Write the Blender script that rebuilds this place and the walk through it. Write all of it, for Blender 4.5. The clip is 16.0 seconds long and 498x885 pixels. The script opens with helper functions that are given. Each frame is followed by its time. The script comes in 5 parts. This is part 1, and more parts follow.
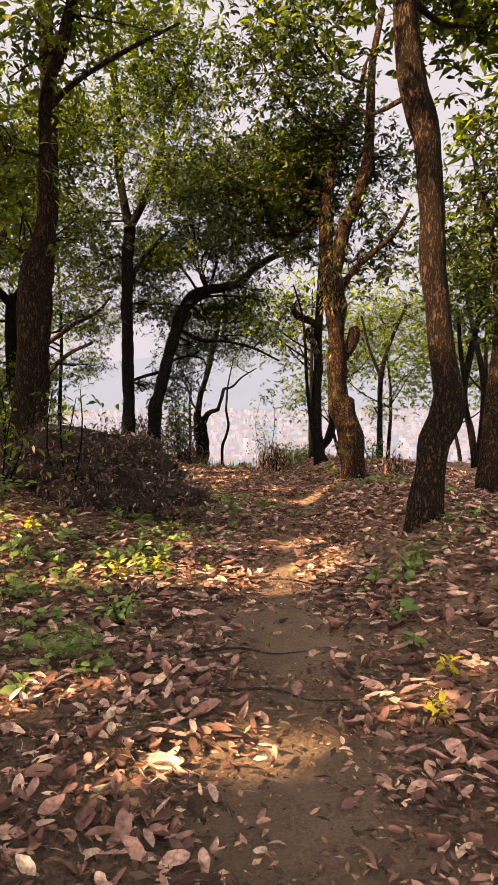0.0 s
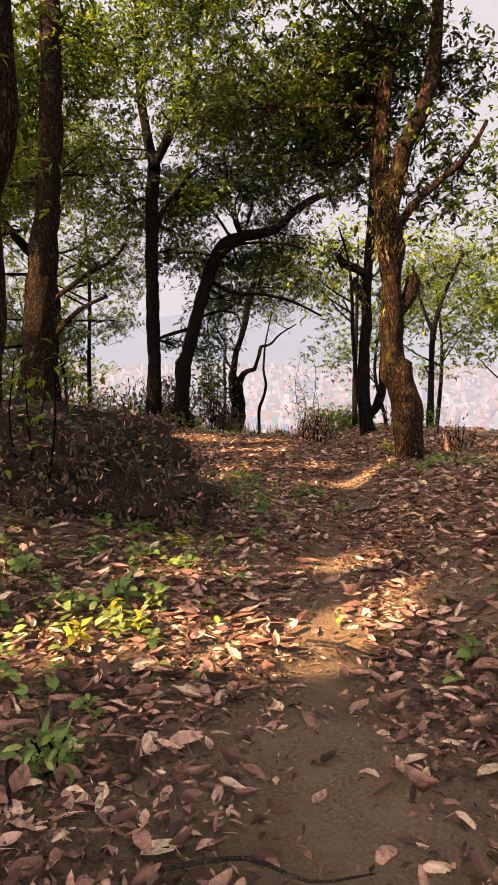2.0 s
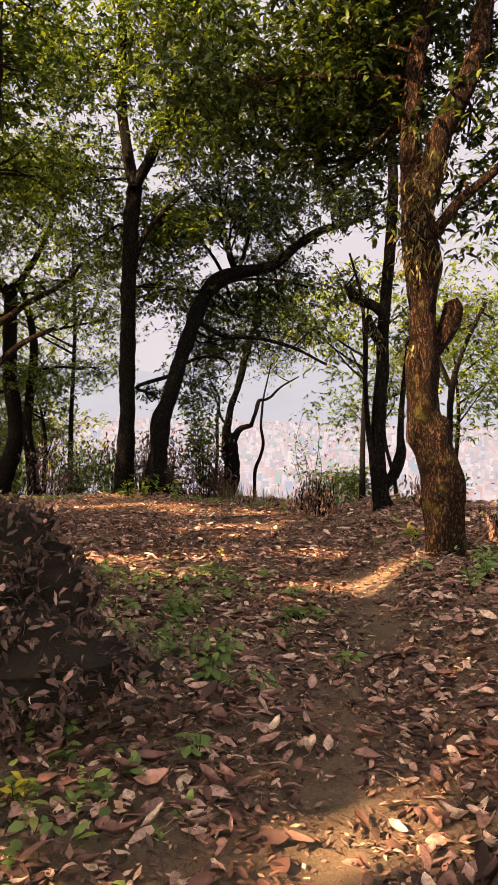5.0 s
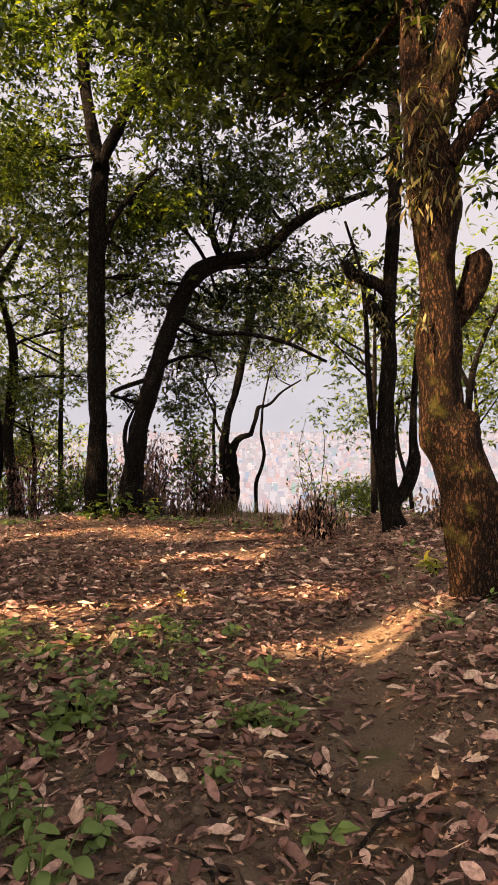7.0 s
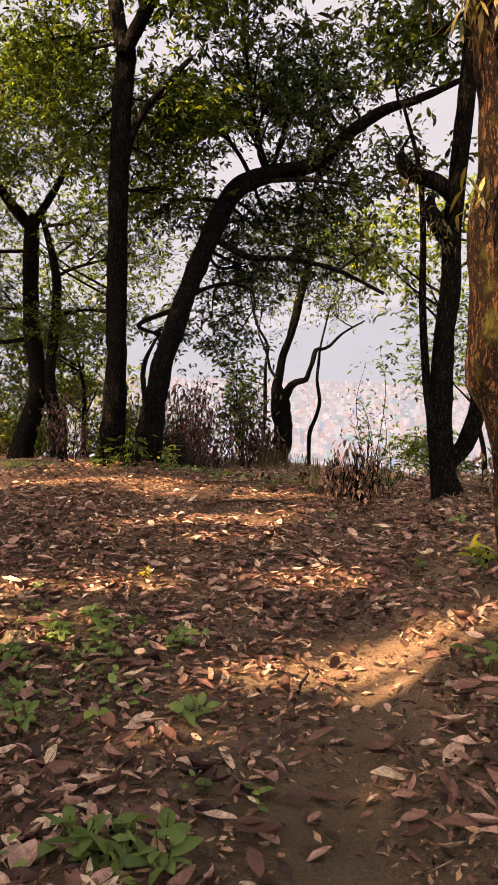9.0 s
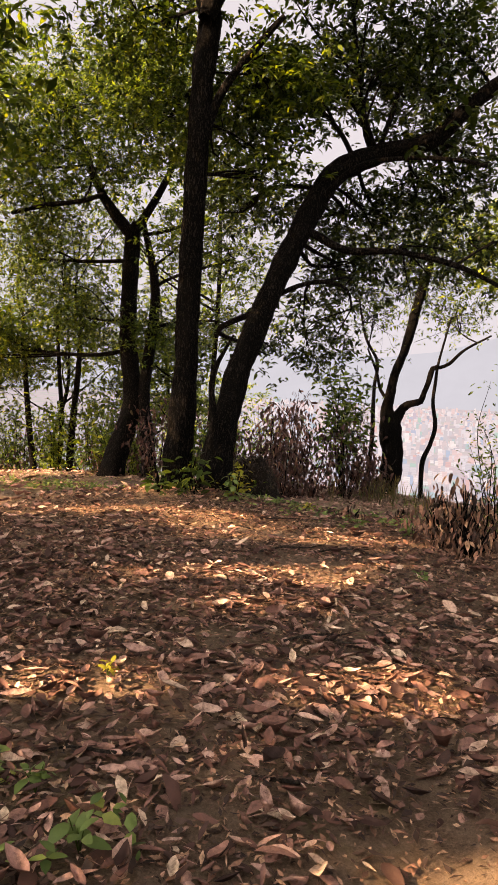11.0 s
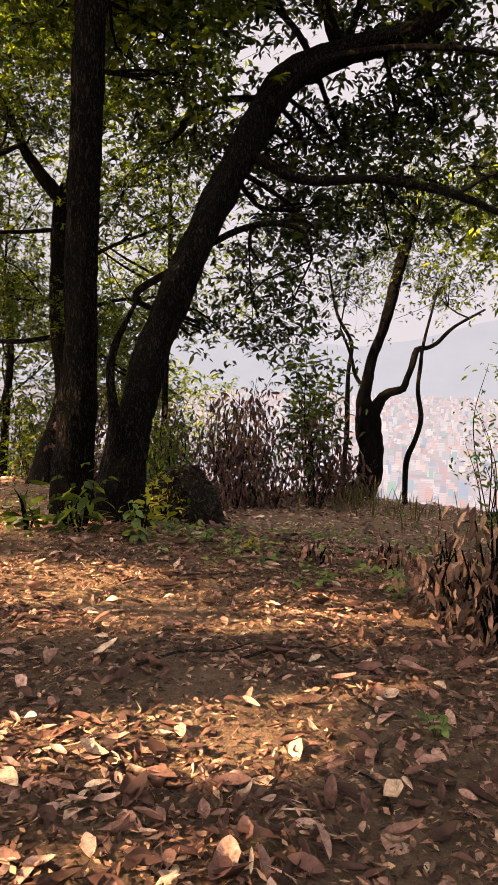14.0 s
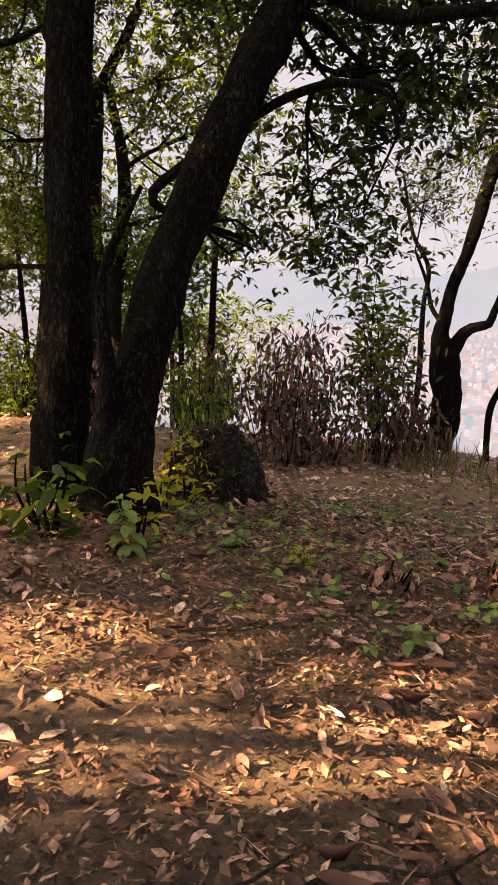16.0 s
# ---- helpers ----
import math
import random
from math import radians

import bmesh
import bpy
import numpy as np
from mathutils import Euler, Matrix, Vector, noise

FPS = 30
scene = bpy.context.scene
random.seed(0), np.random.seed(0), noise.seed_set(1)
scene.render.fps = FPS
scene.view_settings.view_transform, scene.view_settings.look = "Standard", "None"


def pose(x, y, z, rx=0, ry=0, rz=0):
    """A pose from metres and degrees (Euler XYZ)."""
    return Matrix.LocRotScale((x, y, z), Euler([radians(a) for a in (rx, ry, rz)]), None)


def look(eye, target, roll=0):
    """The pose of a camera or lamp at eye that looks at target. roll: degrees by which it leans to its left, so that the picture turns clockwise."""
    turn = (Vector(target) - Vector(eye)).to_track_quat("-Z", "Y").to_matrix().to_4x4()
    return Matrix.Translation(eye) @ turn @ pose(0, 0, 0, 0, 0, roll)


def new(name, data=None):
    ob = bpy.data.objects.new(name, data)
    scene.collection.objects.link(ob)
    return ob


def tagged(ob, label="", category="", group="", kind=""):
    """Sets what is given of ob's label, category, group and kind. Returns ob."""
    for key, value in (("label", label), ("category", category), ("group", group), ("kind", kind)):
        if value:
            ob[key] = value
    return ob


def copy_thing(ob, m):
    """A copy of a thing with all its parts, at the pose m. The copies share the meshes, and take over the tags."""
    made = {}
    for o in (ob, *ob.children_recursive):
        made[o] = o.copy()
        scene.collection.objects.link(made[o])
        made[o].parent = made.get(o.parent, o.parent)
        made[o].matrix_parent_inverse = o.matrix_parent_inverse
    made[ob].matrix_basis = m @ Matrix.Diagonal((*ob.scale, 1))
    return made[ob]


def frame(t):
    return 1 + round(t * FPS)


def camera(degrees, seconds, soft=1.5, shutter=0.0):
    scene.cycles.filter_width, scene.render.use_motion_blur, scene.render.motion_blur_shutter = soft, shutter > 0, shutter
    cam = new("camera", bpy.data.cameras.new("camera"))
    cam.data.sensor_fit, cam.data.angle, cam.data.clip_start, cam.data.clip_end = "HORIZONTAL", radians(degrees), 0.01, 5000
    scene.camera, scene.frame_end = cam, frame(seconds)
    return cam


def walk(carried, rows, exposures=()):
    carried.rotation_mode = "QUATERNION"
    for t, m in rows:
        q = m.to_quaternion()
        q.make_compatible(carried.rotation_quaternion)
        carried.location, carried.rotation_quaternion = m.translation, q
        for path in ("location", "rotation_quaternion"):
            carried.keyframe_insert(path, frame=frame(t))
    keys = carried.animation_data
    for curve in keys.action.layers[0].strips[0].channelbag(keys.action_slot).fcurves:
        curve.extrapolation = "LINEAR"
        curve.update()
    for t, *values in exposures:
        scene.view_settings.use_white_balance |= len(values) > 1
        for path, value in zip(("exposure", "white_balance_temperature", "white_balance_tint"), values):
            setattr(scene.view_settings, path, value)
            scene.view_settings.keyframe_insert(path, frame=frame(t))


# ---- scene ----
cam = camera(38.4, 16.0)
METRES, EYE, TILT, LEAN, TURN = 16.3, 1.5, -5.0, 2.5, 0.0
ROWS = [
    (0.0, 0.0, 0.0, 0.0, 0.02, -0.55, -2.29),
    (0.5, 0.0022, 0.0316, 0.0032, 1.05, -1.73, -2.23),
    (1.0, 0.0034, 0.0628, 0.0076, 2.05, -2.34, -2.41),
    (1.5, 0.0051, 0.0921, 0.0112, 2.88, -3.07, -2.5),
    (2.0, 0.0036, 0.123, 0.0137, 3.28, -4.22, -2.33),
    (2.5, 0.0038, 0.153, 0.0159, 3.02, -4.42, -2.15),
    (3.0, 0.0032, 0.1827, 0.0147, 2.74, -3.41, -2.59),
    (3.5, 0.0059, 0.2133, 0.0159, 2.85, -2.04, -3.39),
    (4.0, 0.0068, 0.2463, 0.0181, 3.28, -1.09, -3.99),
    (6.5, 0.0277, 0.406, 0.0195, 4.68, 1.05, -2.8),
    (7.0, 0.033, 0.4395, 0.021, 4.82, 1.07, -2.3),
    (7.5, 0.0386, 0.4704, 0.0224, 5.76, 0.41, -2.1),
    (8.0, 0.0471, 0.4992, 0.0221, 7.24, -0.77, -2.46),
    (8.5, 0.0558, 0.5279, 0.0221, 8.9, -2.3, -3.4),
    (9.0, 0.0626, 0.5543, 0.0193, 10.9, -3.41, -4.35),
    (9.5, 0.0665, 0.5848, 0.0179, 14.02, -3.32, -5.24),
    (10.0, 0.0712, 0.6178, 0.0177, 17.36, -2.66, -6.18),
    (12.5, 0.0527, 0.7676, 0.0189, 22.06, -2.32, -5.68),
    (13.0, 0.0458, 0.7993, 0.0204, 20.41, -1.74, -5.34),
    (13.5, 0.0398, 0.8293, 0.0214, 19.15, -1.83, -4.93),
    (14.0, 0.0365, 0.8598, 0.0227, 18.95, -2.93, -4.99),
    (14.5, 0.0299, 0.8906, 0.0251, 19.92, -4.49, -5.7),
    (15.0, 0.023, 0.92, 0.0271, 21.19, -6.16, -6.14),
    (15.5, 0.0136, 0.9508, 0.0286, 22.47, -7.9, -6.1),
    (16.0, -0.0036, 0.981, 0.0283, 23.5, -8.76, -5.48),
]
walk(cam, [(t, pose(0, 0, EYE, TILT, LEAN, TURN) @ pose(METRES * x, METRES * y, METRES * z, 90 + pitch, roll, yaw)) for t, x, y, z, yaw, pitch, roll in ROWS],
     exposures=[(0.0, 2.98, 7950, 21), (16.0, 2.98, 7950, 21)])

# ---- world, sun, exposure ----
SUN_DIR = Vector((-0.66, -0.50, 0.56)).normalized()
world = bpy.data.worlds.new("world")
scene.world = world
world.use_nodes = True
wn = world.node_tree.nodes
sky = wn.new("ShaderNodeTexSky")
sky.sky_type = 'NISHITA'
sky.sun_disc = False
sky.sun_elevation = math.asin(SUN_DIR.z)
sky.sun_rotation = math.atan2(SUN_DIR.x, SUN_DIR.y)
sky.air_density, sky.dust_density, sky.ozone_density = 1.0, 2.0, 1.0
wn["Background"].inputs[1].default_value = 0.12
hazy = wn.new("ShaderNodeHueSaturation")
hazy.inputs["Saturation"].default_value = 0.35
world.node_tree.links.new(sky.outputs[0], hazy.inputs["Color"])
world.node_tree.links.new(hazy.outputs[0], wn["Background"].inputs[0])
sun = new("sun", bpy.data.lights.new("sun", 'SUN'))
sun.data.energy, sun.data.angle, sun.data.color = 5.0, radians(0.6), (1.0, 0.74, 0.46)
sun.matrix_world = look(SUN_DIR * 50, (0, 0, 0))


# ---- materials ----
def mat(name):
    m = bpy.data.materials.new(name)
    m.use_nodes = True
    t = m.node_tree
    return m, t, t.nodes["Principled BSDF"], t.nodes["Material Output"]


def ramp(t, fac, stops):
    r = t.nodes.new("ShaderNodeValToRGB")
    r.color_ramp.interpolation = 'LINEAR'
    while len(r.color_ramp.elements) < len(stops):
        r.color_ramp.elements.new(0.5)
    for e, (p, c) in zip(r.color_ramp.elements, stops):
        e.position, e.color = p, (*c, 1)
    t.links.new(fac, r.inputs[0])
    return r.outputs[0]


def nz(t, scale, detail=6, rough=0.6, stretch=None, vec=None):
    n = t.nodes.new("ShaderNodeTexNoise")
    n.inputs["Scale"].default_value, n.inputs["Detail"].default_value, n.inputs["Roughness"].default_value = scale, detail, rough
    if vec is None:
        vec = t.nodes.new("ShaderNodeNewGeometry").outputs["Position"]
    if stretch:
        mp = t.nodes.new("ShaderNodeMapping")
        mp.inputs["Scale"].default_value = stretch
        t.links.new(vec, mp.inputs[0])
        vec = mp.outputs[0]
    t.links.new(vec, n.inputs["Vector"])
    return n.outputs[0]


def mix(t, fac, a, b, kind='MIX'):
    m = t.nodes.new("ShaderNodeMix")
    m.data_type, m.blend_type = 'RGBA', kind
    for v, s in ((fac, m.inputs[0]), (a, m.inputs[6]), (b, m.inputs[7])):
        if hasattr(v, "links"):
            t.links.new(v, s)
        else:
            s.default_value = v if isinstance(v, float) else (*v, 1)
    return m.outputs[2]


def bump(t, height, bsdf, strength, dist):
    b = t.nodes.new("ShaderNodeBump")
    b.inputs["Strength"].default_value, b.inputs["Distance"].default_value = strength, dist
    t.links.new(height, b.inputs["Height"])
    t.links.new(b.outputs[0], bsdf.inputs["Normal"])


def bark_mat(name, dark, light, moss=0.0, furrow=30.0):
    m, t, p, o = mat(name)
    geo = t.nodes.new("ShaderNodeNewGeometry").outputs["Position"]
    warp = t.nodes.new("ShaderNodeVectorMath")
    warp.operation = 'ADD'
    nn = t.nodes.new("ShaderNodeTexNoise")
    nn.inputs["Scale"].default_value = 5.0
    sc = t.nodes.new("ShaderNodeVectorMath")
    sc.operation = 'SCALE'
    sc.inputs["Scale"].default_value = 0.07
    t.links.new(geo, nn.inputs["Vector"])
    t.links.new(nn.outputs["Color"], sc.inputs[0])
    t.links.new(geo, warp.inputs[0])
    t.links.new(sc.outputs[0], warp.inputs[1])
    crack = nz(t, furrow, 7, 0.72, (1, 1, 0.3), warp.outputs[0])
    plates = ramp(t, crack, [(0.40, (1, 1, 1)), (0.47, (0.15, 0.15, 0.15)), (0.53, (0.1, 0.1, 0.1)), (0.6, (1, 1, 1))])
    g = nz(t, 55, 9, 0.78, (1, 1, 0.5))
    big = nz(t, 2.6, 5, 0.65)
    h = mix(t, 0.62, plates, g)
    c = ramp(t, h, [(0.25, [v * 0.5 for v in dark]), (0.45, dark), (0.58, [a * 0.7 + b * 0.3 for a, b in zip(dark, light)]), (0.82, light)])
    c = mix(t, ramp(t, big, [(0.42, (0, 0, 0)), (0.62, (0.4, 0.4, 0.4))]), c, [v * 0.6 for v in dark])
    if moss:
        mm = ramp(t, nz(t, 3.2, 7, 0.7), [(0.60 - moss * 0.12, (0, 0, 0)), (0.72 - moss * 0.1, (0.8, 0.8, 0.8))])
        c = mix(t, mm, c, mix(t, g, (0.022, 0.024, 0.006), (0.1, 0.092, 0.018)))
    t.links.new(c, p.inputs["Base Color"])
    p.inputs["Roughness"].default_value = 0.97
    p.inputs["Specular IOR Level"].default_value = 0.06
    bump(t, h, p, 1.0, 0.07)
    return m


def leaf_mat(name, dark, mid, light, trans=0.35, gloss=0.5):
    m, t, p, o = mat(name)
    rnd = t.nodes.new("ShaderNodeNewGeometry").outputs["Random Per Island"]
    c = ramp(t, rnd, [(0.0, dark), (0.55, mid), (0.88, light), (1.0, [light[0] * 1.25, light[1] * 1.05, light[2] * 0.8])])
    c = mix(t, ramp(t, nz(t, 35, 3), [(0.4, (0, 0, 0)), (0.7, (0.4, 0.4, 0.4))]), c, [v * 0.6 for v in mid])
    t.links.new(c, p.inputs["Base Color"])
    p.inputs["Roughness"].default_value = gloss
    p.inputs["Specular IOR Level"].default_value = 0.18
    tr = t.nodes.new("ShaderNodeBsdfTranslucent")
    t.links.new(mix(t, 1.0, c, (1.3, 1.25, 0.55), 'MULTIPLY'), tr.inputs[0])
    ms = t.nodes.new("ShaderNodeMixShader")
    ms.inputs[0].default_value = trans
    t.links.new(p.outputs[0], ms.inputs[1])
    t.links.new(tr.outputs[0], ms.inputs[2])
    t.links.new(ms.outputs[0], o.inputs[0])
    return m


DRY_SHADES = ((0.0, (0.02, 0.011, 0.009)), (0.2, (0.07, 0.032, 0.024)), (0.42, (0.17, 0.08, 0.06)), (0.65, (0.33, 0.175, 0.135)), (0.85, (0.52, 0.32, 0.25)), (1.0, (0.62, 0.46, 0.32)))


def dry_leaf_mat(name, per_object=False, shades=DRY_SHADES):
    m, t, p, o = mat(name)
    if per_object:
        rnd = t.nodes.new("ShaderNodeObjectInfo").outputs["Random"]
    else:
        rnd = t.nodes.new("ShaderNodeNewGeometry").outputs["Random Per Island"]
    c = ramp(t, rnd, shades)
    c = mix(t, ramp(t, nz(t, 38, 6, 0.7), [(0.4, (0, 0, 0)), (0.66, (0.75, 0.75, 0.75))]), c, (0.06, 0.033, 0.025))
    t.links.new(c, p.inputs["Base Color"])
    p.inputs["Roughness"].default_value = 0.75
    p.inputs["Specular IOR Level"].default_value = 0.2
    bump(t, nz(t, 120, 3), p, 0.4, 0.004)
    return m


def ground_mat(name, k):
    m, t, p, o = mat(name)
    fine, mid, big = nz(t, 60, 8, 0.7), nz(t, 7, 6, 0.65), nz(t, 0.9, 4)
    c = ramp(t, fine, [(0.3, (0.045, 0.028, 0.02)), (0.5, (0.105, 0.068, 0.046)), (0.75, (0.19, 0.13, 0.09))])
    c = mix(t, ramp(t, mid, [(0.4, (0, 0, 0)), (0.65, (0.7, 0.7, 0.7))]), c, (0.135, 0.095, 0.065))
    c = mix(t, ramp(t, big, [(0.5, (0, 0, 0)), (0.7, (0.5, 0.5, 0.5))]), c, (0.085, 0.06, 0.035))
    c = mix(t, ramp(t, nz(t, 1.7, 5), [(0.62, (0, 0, 0)), (0.72, (0.5, 0.5, 0.5))]), c, (0.07, 0.075, 0.02))
    crumbs = nz(t, 170, 5, 0.75)
    c = mix(t, ramp(t, crumbs, [(0.34, (0.55, 0.55, 0.55)), (0.47, (0, 0, 0))]), c, (0.022, 0.015, 0.011))
    c = mix(t, ramp(t, crumbs, [(0.6, (0, 0, 0)), (0.72, (0.7, 0.7, 0.7))]), c, (0.24, 0.15, 0.105))
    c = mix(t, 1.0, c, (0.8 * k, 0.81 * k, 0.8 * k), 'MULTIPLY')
    t.links.new(c, p.inputs["Base Color"])
    p.inputs["Roughness"].default_value = 0.95
    p.inputs["Specular IOR Level"].default_value = 0.15
    bump(t, mix(t, 0.4, mid, crumbs), p, 0.9, 0.05)
    return m


def haze_glow_mat(name, stops, scale, strength, stretch=(1, 1, 1)):
    """Far valley with its haze put into pale colours: a backdrop that glows by itself."""
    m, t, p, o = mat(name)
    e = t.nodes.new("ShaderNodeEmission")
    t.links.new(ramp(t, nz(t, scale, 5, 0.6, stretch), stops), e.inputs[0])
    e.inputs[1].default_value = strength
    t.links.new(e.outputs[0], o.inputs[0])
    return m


# backlit trunks: their silhouette darkness is put into these two bark colours
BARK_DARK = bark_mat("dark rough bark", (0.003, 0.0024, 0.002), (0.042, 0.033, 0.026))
BARK_BLACK = bark_mat("silhouette-dark bark", (0.003, 0.0025, 0.0022), (0.014, 0.011, 0.009))
BARK_BROWN = bark_mat("brown furrowed bark", (0.014, 0.009, 0.006), (0.12, 0.072, 0.044))
BARK_MOSS = bark_mat("mossy furrowed bark", (0.012, 0.007, 0.005), (0.15, 0.076, 0.04), 0.45)
BARK_GREY = bark_mat("grey smooth bark", (0.05, 0.04, 0.034), (0.15, 0.12, 0.095))
LEAF_GREEN = leaf_mat("broad green leaf", (0.011, 0.02, 0.004), (0.038, 0.066, 0.011), (0.12, 0.165, 0.02), 0.5)
LEAF_DEEP = leaf_mat("deep green leaf", (0.007, 0.013, 0.004), (0.02, 0.035, 0.008), (0.058, 0.084, 0.013), 0.42)
LEAF_BRIGHT = leaf_mat("light green leaf", (0.032, 0.055, 0.01), (0.075, 0.118, 0.018), (0.17, 0.21, 0.026), 0.52)
# sunlit leaves: the sun's yellow brightness is put into this colour
LEAF_SUNLIT = leaf_mat("sunlit yellow green leaf", (0.12, 0.14, 0.02), (0.26, 0.25, 0.03), (0.42, 0.36, 0.04), 0.4)
LEAF_HERB = leaf_mat("soft green herb leaf", (0.045, 0.075, 0.022), (0.11, 0.165, 0.05), (0.21, 0.27, 0.08), 0.35)
LEAF_TUFT = leaf_mat("narrow dull leaf", (0.025, 0.022, 0.01), (0.06, 0.052, 0.02), (0.14, 0.115, 0.04), 0.3)
LEAF_DRY = dry_leaf_mat("dry brown leaf")
LEAF_DRY_ONE = dry_leaf_mat("single dry leaf", True)
LEAF_DARK = dry_leaf_mat("rotting dark leaf", shades=((0.0, (0.02, 0.014, 0.011)), (0.6, (0.06, 0.038, 0.028)), (1.0, (0.13, 0.08, 0.06))))
LEAF_CRUMB = dry_leaf_mat("crumbled brown leaf", shades=((0.0, (0.012, 0.007, 0.005)), (0.3, (0.06, 0.032, 0.021)), (0.5, (0.17, 0.086, 0.056)), (0.75, (0.34, 0.18, 0.115)), (1.0, (0.55, 0.34, 0.21))))
# leaves on the boulder: its shade is put into this near-black colour
LEAF_BLACK = dry_leaf_mat("shade-dark leaf", shades=((0.0, (0.006, 0.005, 0.004)), (0.7, (0.02, 0.017, 0.011)), (1.0, (0.05, 0.045, 0.02))))
LEAF_WITHERED = dry_leaf_mat("withered shrub leaf", shades=((0.0, (0.012, 0.006, 0.005)), (0.6, (0.045, 0.018, 0.013)), (0.9, (0.11, 0.045, 0.03)), (1.0, (0.09, 0.085, 0.03))))
SOIL = ground_mat("forest soil", 1.75)
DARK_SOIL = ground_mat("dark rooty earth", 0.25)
# the boulder's shade is put into its colour, soil tones times 0.1
BLACK_EARTH = ground_mat("shade-dark mossy stone", 0.1)
STONE = bark_mat("pale stone", (0.2, 0.16, 0.11), (0.42, 0.36, 0.27))


# ---- mesh helpers ----
def mesh_from(name, verts, faces, material):
    me = bpy.data.meshes.new(name)
    me.from_pydata([tuple(v) for v in verts] if not isinstance(verts, np.ndarray) else verts.tolist(), [], faces)
    me.materials.append(material)
    return me


def child(name, me, parent, label=""):
    ob = new(name, me)
    ob.parent = parent
    if label:
        tagged(ob, label)
    return ob


def smooth(me):
    me.polygons.foreach_set("use_smooth", [True] * len(me.polygons))
    return me


def resample(pts, step):
    """A smooth run through the control points: positions and radii."""
    a = np.array(pts, float)
    a = np.vstack([2 * a[0] - a[1], a, 2 * a[-1] - a[-2]])
    out = []
    for i in range(1, len(a) - 2):
        n = max(2, int(np.linalg.norm(a[i + 1, :3] - a[i, :3]) / step))
        for k in range(n):
            u = k / n
            out.append(0.5 * ((2 * a[i]) + (a[i + 1] - a[i - 1]) * u + (2 * a[i - 1] - 5 * a[i] + 4 * a[i + 1] - a[i + 2]) * u * u
                              + (3 * a[i] - a[i - 1] - 3 * a[i + 1] + a[i + 2]) * u ** 3))
    out.append(a[-2])
    return np.array(out)


def tube(pts, sides=12, step=0.12, rough=0.0, seed=0, flare=0.0, smoothed=True):
    """A round limb along the points (x, y, z, radius), knobbly by rough, with root flare at its foot."""
    c = resample(pts, step) if smoothed else np.array(pts, float)
    d = np.gradient(c[:, :3], axis=0)
    d /= np.linalg.norm(d, axis=1)[:, None] + 1e-9
    ref = np.array((0.94, 0.34, 0.0)) if abs(d[0][2]) > 0.5 else np.array((0, 0, 1.0))
    verts, faces = [], []
    for i, (row, t) in enumerate(zip(c, d)):
        ref = ref - t * ref.dot(t)
        ref /= np.linalg.norm(ref)
        b = np.cross(t, ref)
        for k in range(sides):
            a = 2 * math.pi * k / sides
            r = max(row[3], 0.002)
            if rough:
                q = Vector((math.cos(a) * 1.3 + seed, math.sin(a) * 1.3, i * step * 2.2))
                r *= 1 + rough * (noise.noise(q) + 0.6 * noise.noise(q * 2.7) + 0.4 * noise.noise(Vector((q.x * 6, q.y * 6, q.z * 2.2))))
            if flare:
                h = i * step
                r *= 1 + flare * math.exp(-h / 0.3) * (0.55 + 0.45 * math.sin(a * 4 + seed))
            verts.append(row[:3] + r * (math.cos(a) * ref + math.sin(a) * b))
    n = len(c)
    for i in range(n - 1):
        for k in range(sides):
            k2 = (k + 1) % sides
            faces.append((i * sides + k, i * sides + k2, (i + 1) * sides + k2, (i + 1) * sides + k))
    faces.append(tuple((n - 1) * sides + k for k in range(sides)))
    return verts, faces


def join(parts):
    verts, faces = [], []
    for v, f in parts:
        o = len(verts)
        verts.extend(v)
        faces.extend(tuple(i + o for i in q) for q in f)
    return verts, faces


LEAF_XY = np.array([(0, 0, 0), (0.32, 0.5, 0.05), (0.32, -0.5, 0.05), (0.72, 0.36, 0.0), (0.72, -0.36, 0.0), (1, 0, -0.12)])
LEAF_F = [(0, 2, 1), (1, 2, 4, 3), (3, 4, 5)]
LITTER_XY = np.array([(0, 0, 0), (0.14, 0.27, 0.05), (0.14, -0.27, 0.04), (0.36, 0.48, 0.06), (0.36, 0, 0), (0.33, -0.44, 0.04), (0.66, 0.38, 0.03), (0.66, 0, -0.02), (0.62, -0.47, 0.06), (0.88, 0.2, -0.02), (0.88, -0.2, -0.02), (1, 0, -0.05)])
LITTER_F = [(0, 2, 4, 1), (1, 4, 3), (2, 5, 4), (3, 4, 7, 6), (4, 5, 8, 7), (6, 7, 9), (7, 8, 10), (7, 10, 11, 9)]


PLAIN_XY = np.array([(0, 0, 0), (0.45, 0.5, 0.02), (1, 0, -0.1), (0.45, -0.5, 0.02)])


